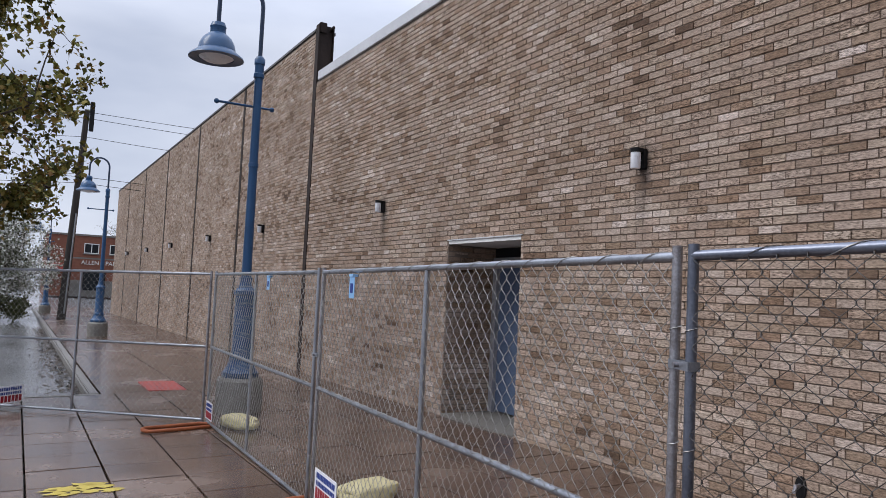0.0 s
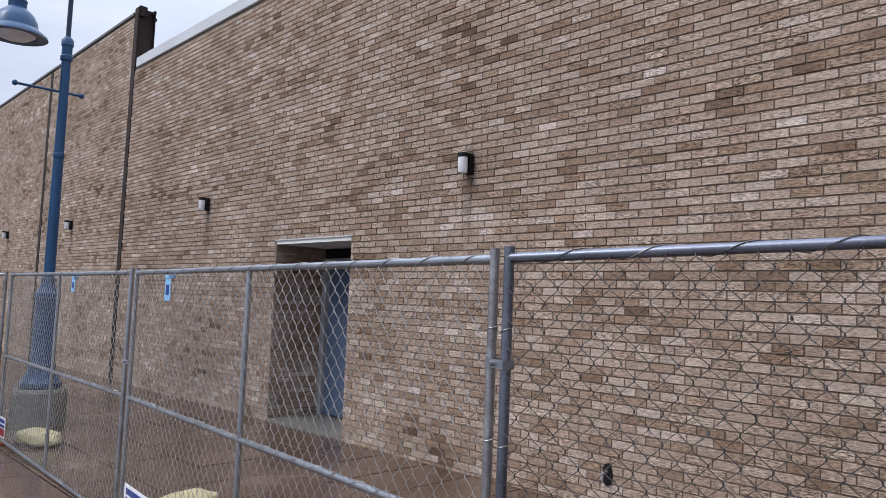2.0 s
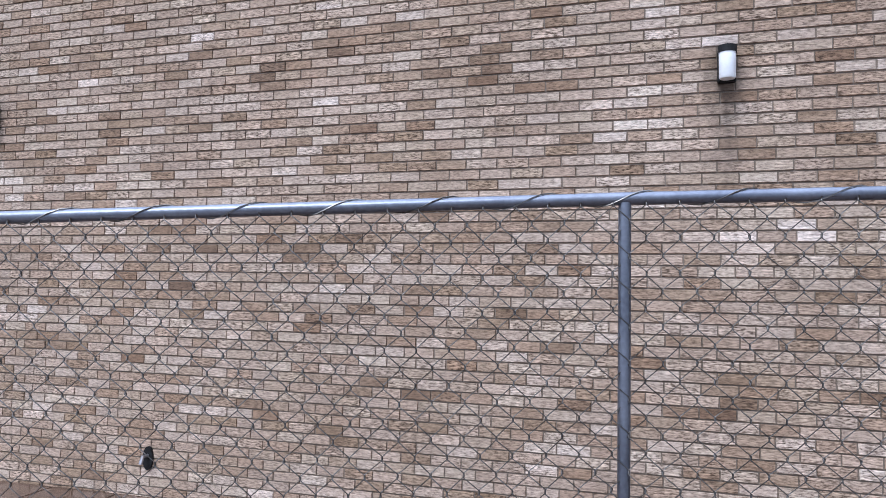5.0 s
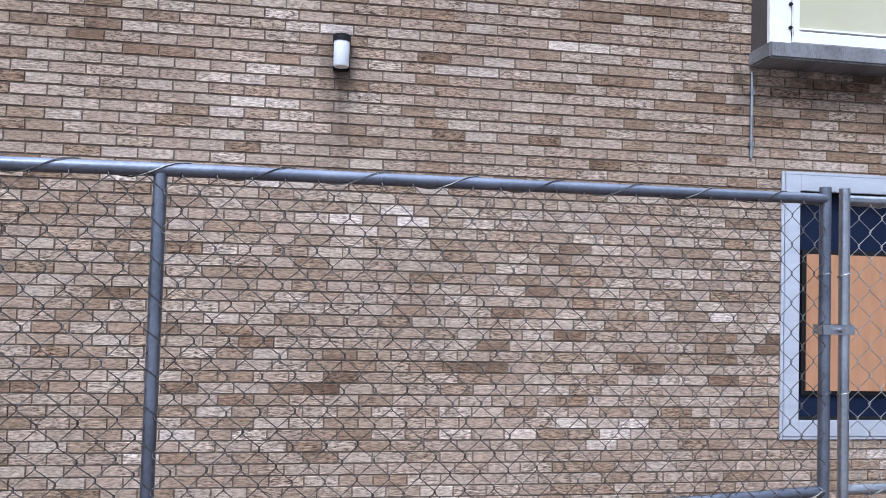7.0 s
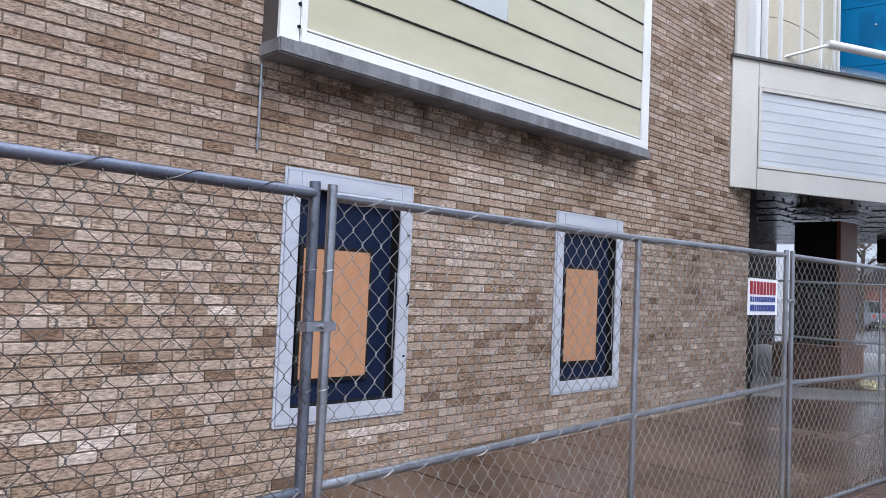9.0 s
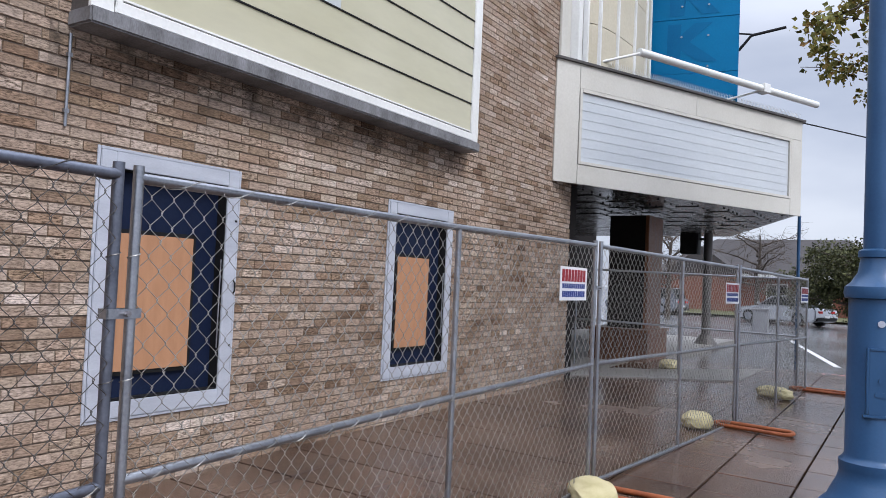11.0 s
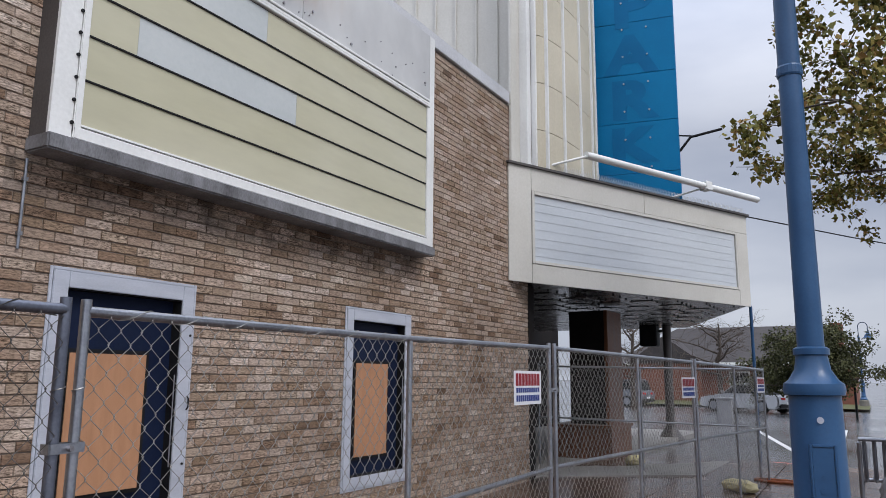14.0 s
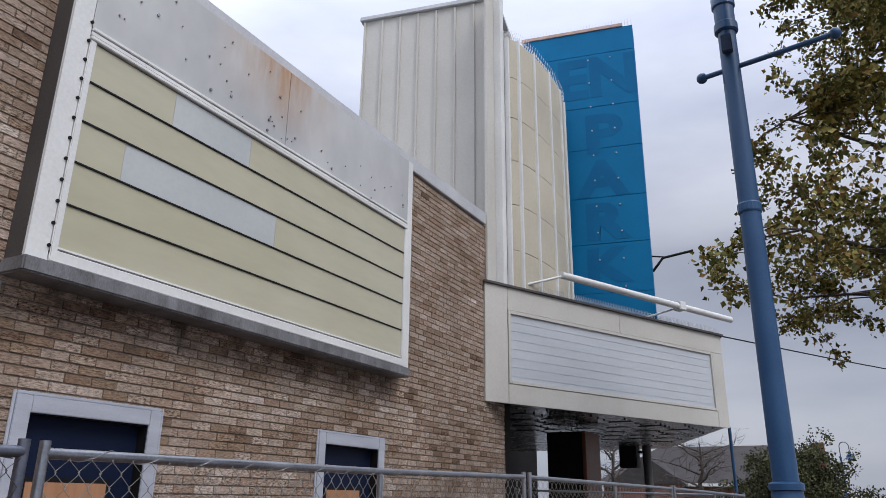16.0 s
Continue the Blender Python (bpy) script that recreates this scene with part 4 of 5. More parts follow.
for k in range(7):
    part("plank", boxed(14.46 + k * 0.176, 14.46 + k * 0.176 + 0.17, -0.262, -0.241, gz(13, 0), 0.79, bevel=0.004), WOOD, booth)

# ---- street lamps ----
def street_lamp(x, y, arm_turn, bar_turn, reach=(0.4, -0.32), bar_z=4.05):
    lamp = thing("street_lamp", "blue enamel street lamp with bell shade on concrete plinth", "street lamp", "blue street lamps", m=pose(x, y, gz(x, y)))
    bm = lathe(bmesh.new(), ((0.30, -0.1), (0.30, 0.40), (0.27, 0.44)), 16)
    part("plinth", bm, PLINTH, lamp, "stained concrete plinth")
    part("base", lathe(bmesh.new(), ((0.225, 0.442), (0.235, 0.455), (0.235, 0.505), (0.222, 0.52), (0.205, 0.53), (0.185, 0.575), (0.16, 0.625), (0.148, 0.665), (0.152, 0.68), (0.152, 0.72), (0.135, 0.735),
                                     (0.128, 0.75), (0.122, 1.50), (0.14, 1.505), (0.145, 1.53), (0.14, 1.56), (0.115, 1.58), (0.085, 1.63), (0.074, 1.70), (0.085, 1.705), (0.085, 1.735), (0.068, 1.745)), 28), BLUE, lamp, smooth=True)
    part("pole", tube(bmesh.new(), ((0, 0, 1.74), (0, 0, 4.45)), 0.064, 20, 0.052), BLUE, lamp, smooth=True)
    part("collar", lathe(bmesh.new(), ((0.058, 4.40), (0.07, 4.41), (0.07, 4.46), (0.06, 4.47), (0.06, 4.58), (0.07, 4.59), (0.07, 4.66), (0.04, 4.70)), 20), BLUE, lamp, smooth=True)
    d = Vector((math.cos(radians(arm_turn)), math.sin(radians(arm_turn)), 0))
    r = 0.285
    pts = [Vector((0, 0, 4.68)), Vector((0, 0, 5.37))]
    pts += [Vector((0, 0, 5.37)) + d * (r - r * math.cos(a)) + Vector((0, 0, r * math.sin(a))) for a in np.linspace(0.25, math.pi, 10)]
    pts.append(Vector((0, 0, 5.04)) + d * 2 * r)
    part("gooseneck", tube(bmesh.new(), pts, 0.028, 10), BLUE_DARK, lamp, smooth=True)
    c = d * 2 * r
    shade = part("shade", lathe(bmesh.new(), ((0.03, 5.05), (0.085, 5.03), (0.105, 4.975), (0.098, 4.96), (0.10, 4.89), (0.125, 4.875), (0.185, 4.82), (0.225, 4.74), (0.24, 4.66), (0.345, 4.575), (0.35, 4.555), (0.23, 4.565), (0.2, 4.68)), 28, (c.x, c.y, 0)), BLUE, lamp, smooth=True)
    part("lens", lathe(bmesh.new(), ((0.06, 4.51), (0.15, 4.53), (0.22, 4.57)), 20, (c.x, c.y, 0)), DIFFUSER, shade, "grey prismatic glass lens", smooth=True)
    d = Vector((math.cos(radians(bar_turn)), math.sin(radians(bar_turn)), 0))
    part("crossbar", bar(d * reach[0] + Vector((0, 0, bar_z)), d * reach[1] + Vector((0, 0, bar_z)), 0.016), BLUE, lamp)
    for k in reach:
        bm = bmesh.new()
        bmesh.ops.create_uvsphere(bm, u_segments=12, v_segments=8, radius=0.034, matrix=Matrix.Translation(d * k + Vector((0, 0, bar_z))))
        part("ball", bm, BLUE, lamp, smooth=True)
    turn = Matrix.Rotation(radians(-78), 4, "Z")
    bm = bmesh.new()
    for a in ((-0.06, -0.048, 0.96, 1.27), (0.048, 0.06, 0.96, 1.27), (-0.0475, 0.0475, 1.258, 1.27), (-0.07, 0.07, 0.944, 0.959)):
        box(bm, a[0], a[1], -0.134, -0.10, a[2], a[3], bevel=0.003)
    bmesh.ops.transform(bm, matrix=turn, verts=bm.verts)
    part("hatch_frame", bm, BLUE, lamp, "raised frame of the access hatch")
    bm = boxed(-0.047, 0.047, -0.129, -0.10, 0.96, 1.257)
    tube(bm, ((0, -0.128, 1.12), (0, -0.134, 1.12)), 0.011, 10)
    box(bm, -0.025, 0.025, -0.132, -0.128, 1.04, 1.065, bevel=0.003)
    bmesh.ops.transform(bm, matrix=turn, verts=bm.verts)
    part("hatch", bm, BLUE, lamp)
    bm = tube(bmesh.new(), ((0, -0.12, 1.385), (0, -0.127, 1.385)), 0.016, 14)
    bmesh.ops.transform(bm, matrix=turn, verts=bm.verts)
    part("badge", bm, ALU, lamp, "small round metal badge")
    part("sensor_box", boxed(-0.10, -0.055, -0.03, 0.03, 4.22, 4.34, bevel=0.006), BLUE_DARK, lamp)
    part("band", lathe(bmesh.new(), ((0.062, 3.2), (0.066, 3.21), (0.066, 3.25), (0.062, 3.26)), 20), BLUE, lamp)
    return lamp


lamp_one = street_lamp(-9.25, -2.32, -90, -90, (0.53, -0.2), 4.01)
copy_thing(lamp_one, pose(-25.2, -2.62, gz(-25.2, -2.6)))
copy_thing(lamp_one, pose(-46.0, -3.5, gz(-46, -3.5)))
street_lamp(5.45, -4.16, 200, -101, (0.58, -0.18), 4.15)

# ---- fence ----
def strands(length, height, w=0.0388, h=0.084, r=0.0020):
    """Woven chain-link wire in the plane y = 0, from z = 0 to height."""
    verts, faces = [], []
    n = int(round(height / (h / 2)))
    cols = int(length / w)
    x_start = (length - cols * w) / 2
    rng = np.random.default_rng(11)
    for c in range(cols):
        xc = x_start + (c + 0.5) * w
        base = len(verts)
        rows = 0
        for k in range(n + 1):
            s = 1 if (k + c) % 2 else -1
            x = xc + s * (w / 2 + 0.0015) + rng.uniform(-0.0015, 0.0015)
            z = k * height / n + rng.uniform(-0.0015, 0.0015)
            # a rounded bend: the wire turns from the front face to the back one
            for dz, face in ((-0.0045, s), (0.0045, -s)):
                xs, ys, zs = x - s * 0.0012, 0.0028 * face, z + dz
                verts.extend(((xs - r, ys, zs), (xs, ys - r, zs), (xs + r, ys, zs), (xs, ys + r, zs)))
                rows += 1
        for k in range(rows - 1):
            a, b = base + 4 * k, base + 4 * k + 4
            faces += [(a + q, a + (q + 1) % 4, b + (q + 1) % 4, b + q) for q in range(4)]
    return verts, faces


PANEL_H = 1.74


def fence_panel(p0, p1, z0, z1, old=(False, False), bow=0.0, lift=0.0, mid=0.5, dull=False):
    """A temporary fence panel from p0 to p1 in plan, with its top rail at z0 and z1."""
    a, b = Vector((*p0, z0)), Vector((*p1, z1))
    along = b - a
    length = along.length
    ux = along.normalized()
    uy = Vector((-ux.y, ux.x, 0)).normalized()
    m = Matrix(((ux.x, uy.x, 0, a.x), (ux.y, uy.y, 0, a.y), (ux.z, 0, 1, a.z - PANEL_H), (0, 0, 0, 1)))
    steel, wire = (GALV_DULL, WIRE_DULL) if dull else (GALV, WIRE)
    look_of = "dull dark" if dull else "bright"
    fence = thing("temporary_fence", look_of + " galvanised chain-link fence section standing on wet pavement", "fence", "temporary fence sections", m=Matrix.Translation(m.translation))
    rot = Matrix.Translation(-m.translation) @ m

    def warp(p):
        """Bends the panel at its middle post."""
        u = p[0] / length
        k = u / mid if u < mid else (1 - u) / (1 - mid)
        return rot @ Vector((p[0], p[1] + bow * k, p[2] + lift * k))

    def put(name, bm, material, label="", kind="", smooth=True):
        for v in bm.verts:
            v.co = warp(v.co)
        return part(name, bm, material, fence, label, smooth, kind)

    def rail(z, r):
        return tube(bmesh.new(), ((0.0, 0, z), (length * mid, 0, z), (length, 0, z)), r, 14)

    R = 0.0162
    put("end_post", bar((0, 0, -0.05), (0, 0, PANEL_H + 0.035), 0.0158, 14), GALV_OLD if old[0] else steel)
    put("end_post", bar((length, 0, -0.05), (length, 0, PANEL_H + 0.035), 0.0158, 14), GALV_OLD if old[1] else steel)
    put("middle_post", bar((length * mid, 0, 0.02), (length * mid, 0, PANEL_H - 0.01), 0.0155, 12), steel)
    put("top_rail", rail(PANEL_H, R), steel)
    put("middle_rail", rail(PANEL_H - 0.855, 0.0155), steel)
    put("bottom_rail", rail(0.03, 0.0155), steel)
    v, f = strands(length, PANEL_H - 0.042)
    me = bpy.data.meshes.new("chain_link")
    me.from_pydata([tuple(warp((x, y - 0.012, z + 0.03))) for x, y, z in v], [], f)
    me.materials.append(wire)
    me.shade_smooth()
    ob = new("chain_link", me)
    ob.parent = fence
    tagged(ob, kind="stuff")
    for zc, rr, turns in ((PANEL_H, R + 0.0015, length / 0.235), (PANEL_H - 0.855, 0.0165, length / 0.16)):
        pts = [(length * k / (turns * 10), (rr + 0.001) * math.sin(k * 0.6283), zc + (rr + 0.001) * math.cos(k * 0.6283)) for k in range(1, int(turns * 10))]
        put("lacing_wire", tube(bmesh.new(), pts, 0.0018, 4), wire)
    for xe in (0.0, length):
        for zc in (0.35, 0.62, 1.15, 1.5):
            pts = [(xe + 0.0182 * math.cos(k * 0.7), 0.0182 * math.sin(k * 0.7), zc + 0.012 * k / 4) for k in range(12)]
            put("tie_wire", tube(bmesh.new(), pts, 0.0018, 4), wire)
    return fence


PANELS = (
    ((-8.52, -2.93), (-10.9, -5.55), 1.70, 1.64, (True, False), 0.0, 0.0),
    ((-8.40, -2.90), (-4.86, -2.95), 1.70, 1.715, (False, False), 0.0, 0.0),
    ((-4.76, -2.95), (-1.179, -3.165), 1.715, 1.745, (True, True), 0.0, 0.0),
    ((-1.085, -3.20), (2.505, -2.46), 1.745, 1.86, (False, False), 0.147, 0.025, 0.4975, True),
    ((2.575, -2.45), (6.34, -2.37), 1.86, 1.905, (False, False), 0.04, -0.006, 0.5),
    ((6.45, -2.37), (9.90, -2.65), 1.905, 1.885, (False, False), 0.0, 0.0),
    ((10.0, -2.66), (13.45, -2.95), 1.885, 1.845, (False, False), 0.0, 0.0),
    ((13.5, -2.83), (13.2, 0.6), 1.85, 1.90, (False, False), 0.0, 0.0),
)
FENCE = [fence_panel(*p) for p in PANELS]


# ---- fence fittings ----
def under(panel, m):
    """The place of a part below its panel's base."""
    return Matrix.Translation(-FENCE[panel].matrix_basis.translation) @ m


def clamp(panel, x, y, z, turn):
    bm = boxed(-0.058, 0.058, -0.0205, -0.0168, -0.014, 0.014, bevel=0.0015)
    box(bm, -0.058, 0.058, 0.0168, 0.0205, -0.014, 0.014, bevel=0.0015)
    for e in (-0.060, 0.0565):
        box(bm, e, e + 0.0035, -0.0165, 0.0165, -0.014, 0.014)
    c = part("clamp", bm, GALV, FENCE[panel], "bolted clamp round two posts")
    c.matrix_basis = under(panel, pose(x, y, z, 0, 0, turn))
    part("bolt", bar((0, -0.036, 0), (0, 0.036, 0), 0.008, 8), GALV_OLD, c)


for k, x, y, z, a in ((3, -1.125, -3.185, 1.42, -18), (4, 2.54, -2.455, 1.475, 8), (2, -4.81, -2.95, 1.1, -1), (5, 6.395, -2.37, 1.60, -2), (6, 9.95, -2.655, 1.4, -5)):
    clamp(k, x, y, z, a)


def fence_foot(panel, x, y, turn, length=0.78):
    w, r = 0.11, 0.09
    pts = [(-w, length / 2 - r, 0), (-w, -length / 2 + r, 0), *[(-w + r - r * math.cos(a), -length / 2 + r - r * math.sin(a), 0) for a in np.linspace(0.4, 1.57, 4)],
           *[(w - r + r * math.sin(a), -length / 2 + r - r * math.cos(a), 0) for a in np.linspace(0.2, 1.57, 4)], (w, length / 2 - r, 0), *[(w - r + r * math.cos(a), length / 2 - r + r * math.sin(a), 0) for a in np.linspace(0.3, 1.57, 4)], (-w + r, length / 2, 0), (-w, length / 2 - r, 0)]
    foot = part("foot", tube(bmesh.new(), pts, 0.021, 10), ORANGE, FENCE[panel], "rusty orange tubular foot", smooth=True)
    foot.matrix_basis = under(panel, pose(x, y, gz(x, y) + 0.024, 0, 0, turn))


fence_foot(1, -8.2, -3.25, 12)
fence_foot(5, 9.62, -2.9, -8)
fence_foot(6, 13.35, -3.15, -6)
fence_foot(2, -4.8, -2.75, 0)
fence_foot(4, 6.38, -2.62, 0)
fence_foot(3, 2.5, -2.2, 0)
fence_foot(2, -1.2, -2.95, 0)


def sandbag(x, y, turn, seed):
    random.seed(seed)
    bm = bmesh.new()
    bmesh.ops.create_icosphere(bm, subdivisions=4, radius=1.0)
    for v in bm.verts:
        p = v.co.copy()
        n = noise.noise(p * 2.2 + Vector((seed, 0, 0))) * 0.14 + noise.noise(p * 7 + Vector((0, seed, 0))) * 0.035
        f = 1 + n
        sq = lambda t: math.copysign(abs(t) ** 0.8, t)
        v.co = Vector((sq(p.x) * 0.27 * f, sq(p.y) * 0.16 * f, sq(p.z) * 0.085 * f + 0.055))
        if v.co.z < 0:
            v.co.z *= 0.15
        if p.x > 0.9:
            v.co.x += (p.x - 0.9) * 0.5
            v.co.y *= 0.6
    bag = tagged(part("sandbag", bm, SACK, smooth=True), "slumped yellowish woven sandbag holding a fence foot", "sandbag", "sandbags along the fence")
    bag.matrix_basis = pose(x, y, gz(x, y) + 0.012, 0, 0, turn)
    return bag


for k, (x, y, a) in enumerate(((-8.05, -2.62, 20), (-4.75, -2.5, 110), (6.12, -2.5, 30), (9.35, -2.4, 15), (12.2, -2.72, 50), (14.2, -0.74, 10))):
    sandbag(x, y, a, k + 2)


def fence_sign(p, turn, flip=False, w=0.46, h=0.22, tilt=0):
    """A company plate; its name and number are shown as plain bars."""
    s = thing("fence_sign", "white fence-hire plate with red and blue printing", "sign", "fence signs", m=pose(*p, 0, 180 if flip else tilt, turn))
    part("plate", boxed(-w / 2, w / 2, -0.004, 0, -h / 2, h / 2), SIGN_WHITE, s)
    bm = bmesh.new()
    for k in range(8):
        x = -w * 0.45 + k * w * 0.113
        box(bm, x, x + w * 0.085, -0.0065, -0.0045, h * 0.06, h * 0.42)
    part("red_bars", bm, SIGN_RED, s, kind="stuff")
    bm = bmesh.new()
    for k in range(12):
        x = -w * 0.43 + k * w * 0.072
        box(bm, x, x + w * 0.05, -0.0065, -0.0045, -h * 0.14, -h * 0.0)
        box(bm, x, x + w * 0.052, -0.0065, -0.0045, -h * 0.40, -h * 0.22)
    part("blue_bars", bm, SIGN_BLUE, s, kind="stuff")
    return s


fence_sign((5.85, -2.415, 1.62), 1)
fence_sign((9.62, -2.66, 1.60), -5)
fence_sign((13.1, -2.955, 1.62), -5)
fence_sign((-10.25, -4.93, 0.09), -48 - 180, True)
fence_sign((-8.15, -2.94, 0.15), 0, True, 0.3, 0.2)
fence_sign((-4.35, -3.01, 0.22), -3, True)


def blue_tag(x, y, z, h):
    t = thing("fence_tag", "small light-blue tag tied below the top rail", "tag", "fence tags", m=pose(x, y, z))
    part("card", boxed(-0.04, 0.04, -0.003, 0, -h, 0), TAG_BLUE, t)
    part("print_bar", boxed(-0.02, 0.02, -0.0055, -0.0035, -h * 0.75, -h * 0.3), SIGN_BLUE, t)
    part("strap", boxed(-0.03, 0.03, -0.012, 0.03, 0.001, 0.018), TAG_BLUE, t)


blue_tag(-4.03, -3.03, 1.68, 0.14)
blue_tag(-6.13, -2.955, 1.67, 0.11)

# ---- pavement marks ----
plate = thing("tactile_plate", "red tactile paving plate at the kerb ramp", "tactile plate", kind="structure")
tp = Vector((-12.1, -2.8))
part("slab", boxed(tp.x - 0.55, tp.x + 0.55, tp.y - 0.28, tp.y + 0.28, gz(tp.x, tp.y) - 0.02, gz(tp.x, tp.y) + 0.012), PLATE_RED, plate)
bm = bmesh.new()
for i in range(14):
    for j in range(7):
        x, y = tp.x - 0.5 + i * 0.077, tp.y - 0.24 + j * 0.08
        tube(bm, ((x, y, gz(tp.x, tp.y) + 0.012), (x, y, gz(tp.x, tp.y) + 0.017)), 0.014, 6, 0.009)
part("domes", bm, PLATE_RED, plate, kind="stuff")
bm = bmesh.new()
random.seed(21)
for _ in range(30):
    x, y = -5.95 + random.gauss(0, 0.10), -4.4 + random.uniform(-0.26, 0.26)
    n = [(x + random.uniform(0.01, 0.05) * math.cos(a), y + random.uniform(0.03, 0.10) * math.sin(a)) for a in np.linspace(0, 2 * math.pi, 8)[:-1]]
    z = gz(x, y) + 0.003 + random.uniform(0, 0.0015)
    prism(bm, n, z, z + 0.0008)
tagged(part("yellow_mark", bm, YELLOW), "sprayed yellow survey mark on the flags", "paint mark", kind="structure")
bm = bmesh.new()
for _ in range(1500):
    x = random.uniform(-32, -10.5)
    y = -3.92 - abs(random.gauss(0, 0.2))
    a, s = random.uniform(0, 6.28), random.uniform(0.02, 0.06)
    z = gz(x, y) - 0.138 + random.uniform(0, 0.02)
    c = Vector((x, y, z))
    u, w = Vector((math.cos(a), math.sin(a), random.uniform(-0.3, 0.3))) * s, Vector((-math.sin(a), math.cos(a), random.uniform(-0.3, 0.3))) * s * 0.6
    bm.faces.new([bm.verts.new(q) for q in (c - u, c - w, c + u, c + w)])
tagged(part("leaf_litter", bm, BARK), "wet brown leaf litter in the gutter", "leaf litter", kind="stuff")

post = thing("corner_post", "thin blue post under the marquee's corner", "post")
part("shaft", bar((16.2, -2.48, gz(13, -2.6) - 0.16), (16.2, -2.48, 3.08), 0.03), BLUE, post)
part("foot_plate", boxed(16.11, 16.29, -2.57, -2.39, gz(13, -2.6) - 0.14, gz(13, -2.6) - 0.12), BLUE, post)

# ---- trees ----
def leaf_cloud(centres, count, size, seed, spread):
    """Many small pointed leaves gathered round twig ends."""
    rng = np.random.default_rng(seed)
    c = np.array(centres)[rng.integers(len(centres), size=count)] + rng.normal(0, spread, (count, 3))
    d = rng.normal(0, 1, (count, 3)) + np.array((0, 0, -0.5))
    d /= np.linalg.norm(d, axis=1)[:, None]
    s = np.cross(d, rng.normal(0, 1, (count, 3)))
    s /= np.linalg.norm(s, axis=1)[:, None]
    u = np.cross(d, s)
    k = (size * rng.uniform(0.6, 1.25, count))[:, None]
    ring = np.stack((c, c + k * (0.35 * d + 0.42 * s + 0.08 * u), c + k * (0.62 * d + 0.2 * s), c + k * d, c + k * (0.62 * d - 0.2 * s), c + k * (0.35 * d - 0.42 * s + 0.08 * u)), axis=1)
    n = np.arange(count)[:, None] * 6
    faces = np.concatenate((n + np.array((0, 1, 2, 3)), n + np.array((0, 3, 4, 5))))
    return ring.reshape(-1, 3).tolist(), faces.tolist()


def tree(name, label, base, height, spread, seed, leaves, leaf_size, leaf_mat, trunk_r=0.11, clear=2.2, cloud=0.09, limbs=11, tips=None):
    rng = random.Random(seed)
    t = thing(name, label, "tree", m=Matrix.Translation(base))
    trunk = [(0, 0, -0.1)] + [(rng.uniform(-0.05, 0.05) * k, rng.uniform(-0.05, 0.05) * k, clear + (height - clear) * 0.75 * k / 6) for k in range(0, 7)]
    part("trunk", tube(bmesh.new(), trunk, trunk_r, 10, trunk_r * 0.25), BARK, t, smooth=True)
    bm = bmesh.new()
    ends = []
    for i in range(limbs):
        a = i * 2.4 + rng.uniform(-0.4, 0.4)
        z0 = clear + (height - clear) * 0.7 * (i / limbs)
        reach = spread * rng.uniform(0.75, 1.05) * (1.0 - 0.55 * (i / limbs) ** 2)
        rise = (height - z0) * rng.uniform(0.6, 1.1) * (0.12 + 0.5 * i / limbs)
        p0 = Vector((0, 0, z0))
        p3 = Vector((math.cos(a) * reach, math.sin(a) * reach, z0 + rise))
        pts = [p0.lerp(p3, k / 5) + Vector((rng.uniform(-0.08, 0.08), rng.uniform(-0.08, 0.08), 0.35 * math.sin(k / 5 * math.pi) * rise * 0.3)) for k in range(6)]
        tube(bm, pts, trunk_r * 0.42, 6, 0.012)
        for k in range(1, 6):
            for _ in range(4):
                q0 = pts[k]
                d = Vector((rng.gauss(0, 1), rng.gauss(0, 1), rng.gauss(0.15, 0.6))).normalized()
                ln = spread * rng.uniform(0.16, 0.4)
                q1 = q0 + d * ln
                tube(bm, (q0, q0.lerp(q1, 0.5) + Vector((0, 0, 0.06 * ln)), q1), 0.013, 4, 0.004)
                for _ in range(3):
                    e = Vector((rng.gauss(0, 1), rng.gauss(0, 1), rng.gauss(0, 0.7))).normalized() * ln * 0.5
                    s = q0.lerp(q1, rng.uniform(0.4, 1.0))
                    tube(bm, (s, s + e), 0.006, 3, 0.002)
                    ends += [tuple(s + e), tuple(s + e * 0.55), tuple(s)]
    part("limb_work", bm, BARK, t, kind="stuff")
    if leaves:
        v, f = leaf_cloud(ends, leaves, leaf_size, seed, cloud)
        me = bpy.data.meshes.new("crown")
        me.from_pydata(v, [], f)
        me.materials.append(leaf_mat)
        ob = new("crown", me)
        ob.parent = t
        tagged(ob, kind="stuff")
    return t


tree("maple_tree", "street maple in thin olive spring leaf beside the bench", (10.3, -6.97, gz(10, -6)), 9.6, 3.4, 5, 145000, 0.066, LEAF, 0.12, 2.75, 0.06, 20)
tree("maple_tree", "street maple with dark spring leaves by the lot", (-11.9, -6.5, gz(-11, -7)), 7.6, 2.6, 9, 42000, 0.09, LEAF, 0.12, 2.1, 0.06, 16)
tree("blossom_tree", "pear tree in white blossom behind a hedge", (-40.0, -5.7, -0.5), 6.0, 2.6, 12, 26000, 0.11, BLOSSOM, 0.12, 0.9, 0.16, 16)
tree("evergreen_tree", "bushy dark green tree before the brick house", (38.0, -2.0, 0.15), 4.0, 2.7, 15, 26000, 0.12, NEEDLE, 0.12, 1.0, 0.12, 16)
tree("bare_tree", "leafless dark street tree", (40.0, 6.6, 0.15), 5.6, 2.4, 18, 0, 0.1, LEAF, 0.14, 1.4, 0.1, 12)
tree("bare_tree", "leafless dark street tree with wide crown", (42.0, 2.6, 0.15), 5.4, 3.0, 19, 0, 0.1, LEAF, 0.14, 1.6, 0.1, 12)
